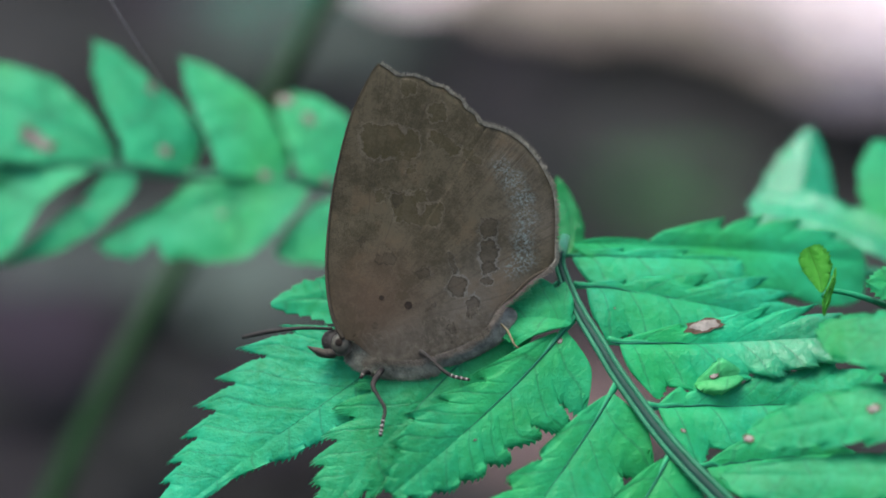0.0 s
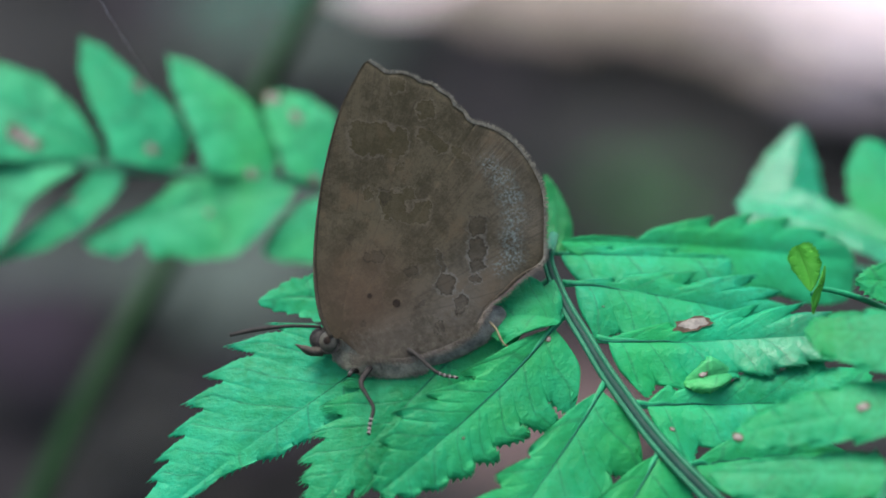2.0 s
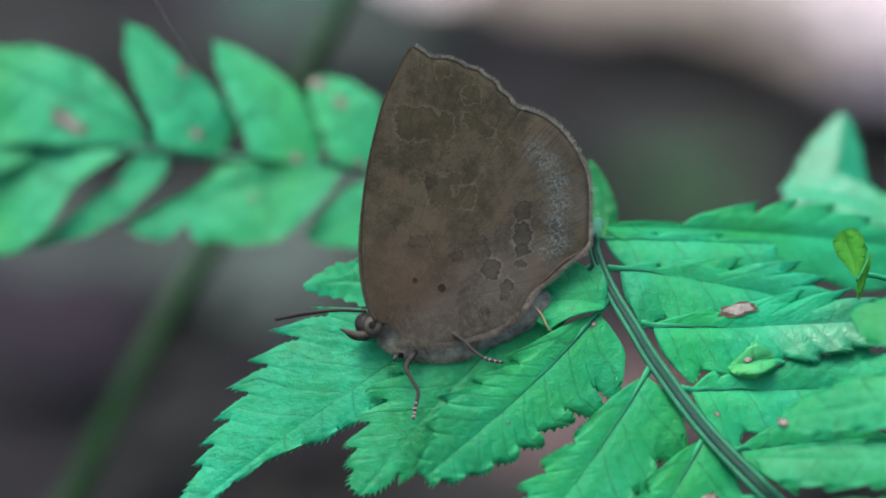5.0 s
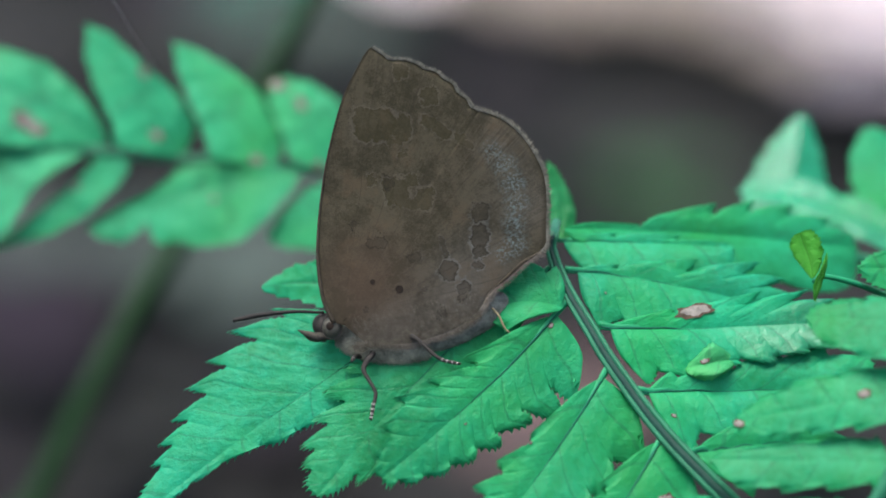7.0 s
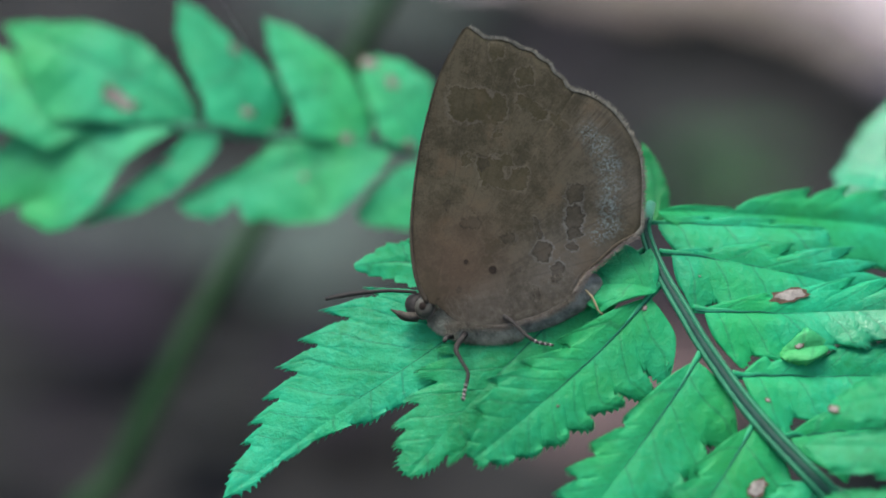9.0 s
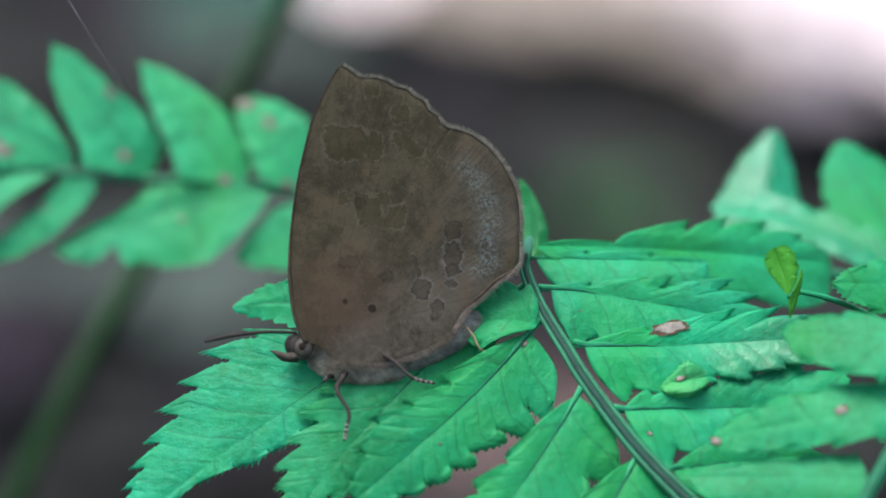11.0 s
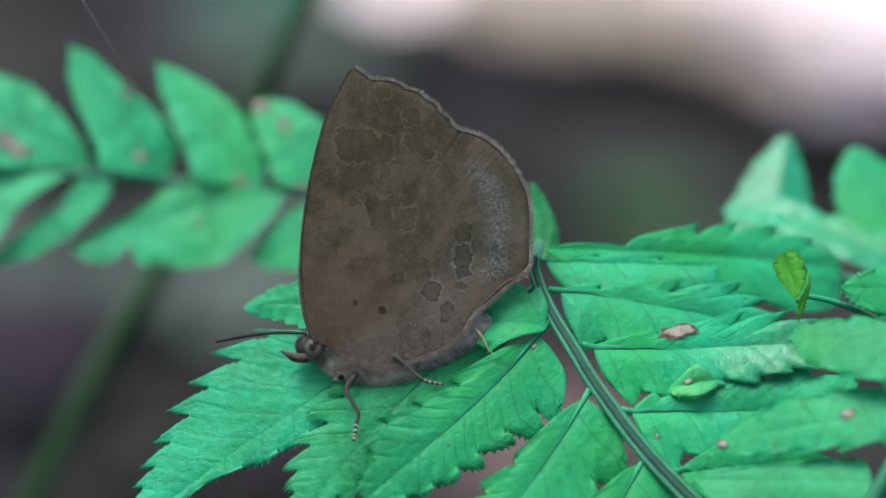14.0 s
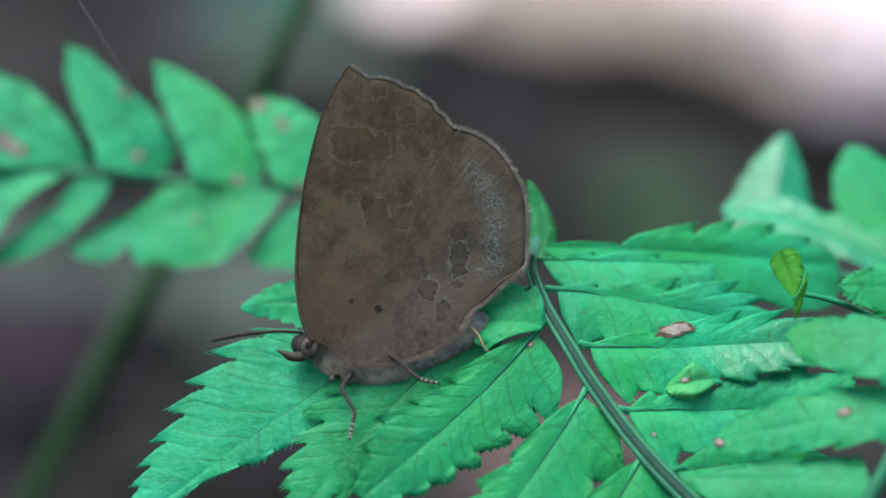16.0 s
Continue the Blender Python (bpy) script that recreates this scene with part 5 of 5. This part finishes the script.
def dot(parent, x, y, size, base, out):
    """A small round black dot lying on the wing."""
    n = 24
    verts = [(x * MM, y * MM, (surface_z(x, y, base, out) + 0.03) * MM)]
    for k in range(n):
        a = 2 * math.pi * k / n
        X, Y = x + size * math.cos(a), y + size * math.sin(a)
        verts.append((X * MM, Y * MM, (surface_z(X, Y, base, out) + 0.012) * MM))
    part("wing_dot", mesh_of("wing_dot", verts, [(0, 1 + k, 1 + (k + 1) % n) for k in range(n)], DOT), parent, "small black dot")


def fringe(parent, line, length, mat, seed, base, out, width=0.16, slant=0.0):
    """Short scales in a row along the wing's outer margin, and the dark line inside it."""
    rnd = random.Random(seed)
    verts, faces = [], []
    count = 1500 if slant else 420
    c = spline(line, count)
    t = np.gradient(c, axis=0)
    t /= np.linalg.norm(t, axis=1)[:, None]
    for i in range(count):
        nrm = np.array([-t[i][1], t[i][0]])
        tip = c[i] + nrm * length * (rnd.uniform(0.5, 1.25) if not slant else rnd.uniform(0.3, 1.6)) + t[i] * (rnd.uniform(-0.12, 0.12) + slant)
        z = surface_z(*c[i], base, out) + rnd.uniform(-0.08, 0.08) - (0.06 if slant else 0)
        o = len(verts)
        a, b = c[i] - t[i] * width * 0.4 - nrm * 0.1, c[i] + t[i] * width * 0.4 - nrm * 0.1
        verts += [(a[0] * MM, a[1] * MM, z * MM), (b[0] * MM, b[1] * MM, z * MM), (tip[0] * MM, tip[1] * MM, (z + 0.05) * MM), (c[i][0] * MM, c[i][1] * MM, (z + 0.06) * MM)]
        faces += [(o, o + 1, o + 3), (o, o + 3, o + 2), (o + 3, o + 1, o + 2)]
    part("fringe", mesh_of("fringe", verts, faces, mat, False), parent, "short pale fringe of scales")
    z = [surface_z(p[0], p[1], base, out) for p in line]
    part("margin_line", tube("margin_line", [(p[0], p[1], q) for p, q in zip(line, z)], [0.02, 0.03, 0.035, 0.03] if not slant else [0.1, 0.2, 0.14, 0.03, 0.015, 0.012, 0.012], EDGE, 80, 6, 0.5), parent, "thin dark margin")


def pelt(parent, count, seed, base, out):
    """Loose hairs that hang from the wings' root over the thorax."""
    rnd = random.Random(seed)
    (x0, y0), (x1, y1) = HIND_EDGE[-1], HIND_EDGE[-5]
    verts, faces = [], []
    for _ in range(count):
        f = rnd.uniform(-0.1, 1.0)
        x, y = x0 + (x1 - x0) * f, y0 + (y1 - y0) * f - 0.35 * math.sin(math.pi * max(0.0, f)) + 2.8 * rnd.random() ** 3 - 0.25
        z = surface_z(x, y, base, out) + rnd.uniform(0.0, 0.12)
        a, long = rnd.gauss(-1.0, 0.35), rnd.uniform(0.4, 1.2)
        dx, dy, w = math.cos(a) * long, math.sin(a) * long, rnd.uniform(0.009, 0.02)
        o = len(verts)
        verts += [((x - w) * MM, y * MM, z * MM), ((x + w) * MM, y * MM, z * MM), ((x + dx) * MM, (y + dy) * MM, (z + 0.1) * MM)]
        faces.append((o, o + 1, o + 2))
    part("root_hair", mesh_of("root_hair", verts, faces, PELT, False), parent, "brown-grey hairs at the wing root")


def ellipsoid(name, c, r, mat, turn=0.0, seg=28, rings=18, rough=0.0, fur=0, fur_len=0.4):
    """A rounded body piece in mm, with short hairs where asked for."""
    rnd = random.Random(len(name) + fur)
    verts, faces = [], []
    m = Matrix.Translation(c) @ Matrix.Rotation(radians(turn), 4, "Z")
    for j in range(rings + 1):
        v = math.pi * j / rings
        for i in range(seg):
            u = 2 * math.pi * i / seg
            k = 1 + rough * rnd.uniform(-1, 1)
            verts.append(m @ Vector((r[0] * k * math.cos(v), r[1] * k * math.sin(v) * math.cos(u), r[2] * k * math.sin(v) * math.sin(u))) * MM)
    for j in range(rings):
        for i in range(seg):
            k = (i + 1) % seg
            faces.append((j * seg + i, j * seg + k, (j + 1) * seg + k, (j + 1) * seg + i))
    for _ in range(fur):
        v, u = math.acos(rnd.uniform(-0.95, 0.95)), rnd.uniform(0, 2 * math.pi)
        d = Vector((math.cos(v), math.sin(v) * math.cos(u), math.sin(v) * math.sin(u)))
        p = Vector((r[0] * d.x, r[1] * d.y, r[2] * d.z))
        g = (d + Vector((0.7, -0.35, rnd.uniform(-0.3, 0.3)))).normalized() * fur_len * rnd.uniform(0.5, 1.3)
        w = Vector((rnd.uniform(-1, 1), rnd.uniform(-1, 1), rnd.uniform(-1, 1))) * 0.026
        o = len(verts)
        verts += [m @ (p - w) * MM, m @ (p + w) * MM, m @ (p + g) * MM]
        faces.append((o, o + 1, o + 2))
    return mesh_of(name, verts, faces, mat)


def leg(parent, points, radii, mat, bands=(), label=""):
    ob = part("leg", tube("leg", points, radii, mat, 40, 8), parent, label)
    c = spline(points, 100)
    for f in bands:
        i = int(f * 99)
        r = np.interp(f, np.linspace(0, 1, len(radii)), radii) * 1.12
        part("white_band", tube("white_band", [c[max(0, i - 1)], c[i], c[min(99, i + 1)]], [r, r], BAND, 4, 8), ob, "white band on the foot")


def butterfly():
    bf = thing("butterfly", "brown butterfly with closed spotted wings, resting on the fern", "butterfly")
    wing("hindwing", HIND_EDGE, WING, -1.6, -0.9, bf, -1)
    wing("forewing", FORE_EDGE, FORE, -1.2, -0.5, bf, -1)
    fore, _ = wing("forewing", FORE_EDGE, FORE, 1.55, 0.74, bf)
    hind, _ = wing("hindwing", HIND_EDGE, WING, 1.6, 0.8, bf)
    fringe(fore, FORE_EDGE[9:22], 0.30, FRINGE, 1, 1.55, 0.74)
    fringe(hind, HIND_EDGE[5:15], 0.42, FRINGE, 2, 1.6, 0.8)
    fringe(hind, HIND_EDGE[14:], 0.45, HAIR, 3, 1.6, 0.8, 0.035, -0.35)
    pelt(hind, 2600, 6, 1.6, 0.8)
    part("costa", tube("costa", [(p[0], p[1], surface_z(p[0], p[1], 1.55, 0.74)) for p in FORE_EDGE[:10]], [0.22, 0.16, 0.09, 0.05, 0.035, 0.03], EDGE, 60, 8), fore, "dark leading edge")
    dot(hind, *(-6.41, -3.00), 0.24, 1.6, 0.8)
    dot(hind, *(-3.98, -3.67), 0.36, 1.6, 0.8)
    thorax = part("thorax", ellipsoid("thorax", (*(-5.4, -8.6), -0.1), (4.6, 1.85, 1.15), FUR, -8, rough=0.02, fur=9000, fur_len=0.3), bf, "grey scaly thorax")
    abdomen = part("abdomen", ellipsoid("abdomen", (*(1.45, -6.77), -0.65), (5.2, 1.85, 1.3), BELLY, 26, rough=0.012, fur=5000, fur_len=0.2), bf, "grey abdomen")
    head = part("head", ellipsoid("head", (*(-10.59, -7.08), 0.0), (1.4, 1.2, 1.15), LEG, -28, fur=300, fur_len=0.15), bf, "small brown-grey head")
    part("eye", ellipsoid("eye", (*(-10.13, -7.18), 0.95), (0.9, 1.02, 0.75), EYE, 0), head, "round grey-brown eye")
    part("pupil", ellipsoid("pupil", (*(-10.28, -7.03), 1.62), (0.36, 0.38, 0.14), DOT, 0), head, "dark pupil spot")
    part("eye_ring", tube("eye_ring", [(-10.13 + 0.94 * math.cos(a), -7.18 + 1.04 * math.sin(a), 1.15) for a in np.linspace(-2.4, 0.9, 20)], [0.02, 0.05, 0.06, 0.02], EYE_RING, 40, 6), head, "pale rim of the eye")
    part("palp", tube("palp", [(-10.7, -7.9, 0.6), (-11.6, -8.0, 0.8), (-12.5, -7.7, 0.9), (-13.2, -7.4, 0.9)], [0.48, 0.4, 0.26, 0.06], PALP, 20, 8), head, "pointed palp")
    part("palp", tube("palp", [(-10.8, -8.0, -0.6), (-12.0, -8.1, -0.5), (-12.8, -7.8, -0.5)], [0.55, 0.36, 0.06], PALP, 20, 8), head, "pointed palp")
    part("antenna", tube("antenna", [(-10.9, -5.8, 0.6), (-13.6, -5.7, 1.5), (-16.6, -6.0, 2.0), (-19.1, -6.5, 2.0)], [0.13, 0.15, 0.17, 0.22, 0.24, 0.18], LEG, 40, 8), head, "thin dark antenna")
    leg(bf, [(-6.4, -9.5, 1.0), (-7.2, -10.8, 2.4), (-6.7, -11.9, 3.1), (-6.1, -13.0, 3.6), (-6.3, -14.2, 4.2), (-6.5, -15.4, 4.8)], [0.3, 0.23, 0.17, 0.17, 0.17, 0.15], LEG, (0.78, 0.85, 0.92, 0.97), "slim brown leg with white-banded foot")
    leg(bf, [(-2.9, -7.9, 1.2), (-2.1, -8.4, 2.2), (-0.9, -9.5, 2.9), (0.1, -10.1, 3.2), (1.6, -10.4, 3.4)], [0.26, 0.18, 0.15, 0.16, 0.13], LEG, (0.72, 0.8, 0.88, 0.95), "slim brown leg with white-banded foot")
    leg(bf, [(-7.4, -9.8, 0.0), (-8.0, -9.8, 1.0), (-8.3, -10.2, 2.0)], [0.25, 0.22, 0.16], LEG, (0.8,))
    leg(bf, [(4.5, -5.4, 0.5), (5.1, -6.1, 0.8), (5.7, -7.3, 1.2), (6.4, -7.8, 1.2)], [0.11, 0.1, 0.06], LEG_TAN, (), "thin tan hind leg")


butterfly()


def silk():
    ob = thing("spider_thread", "fine spider silk thread hanging over the fern", "spider thread")
    part("thread", tube("thread", [(-34.9, 30.0, -6.0), (-34.0, 28.4, -7.0), (-29.5, 20.7, -12.0), (-26.1, 13.4, -36.0), (-25.3, 11.9, -38.6)], [0.012, 0.012], SILK, 30, 5), ob)


silk()


def motions():
    """The butterfly and the ferns keep still; only the camera moves."""


motions()
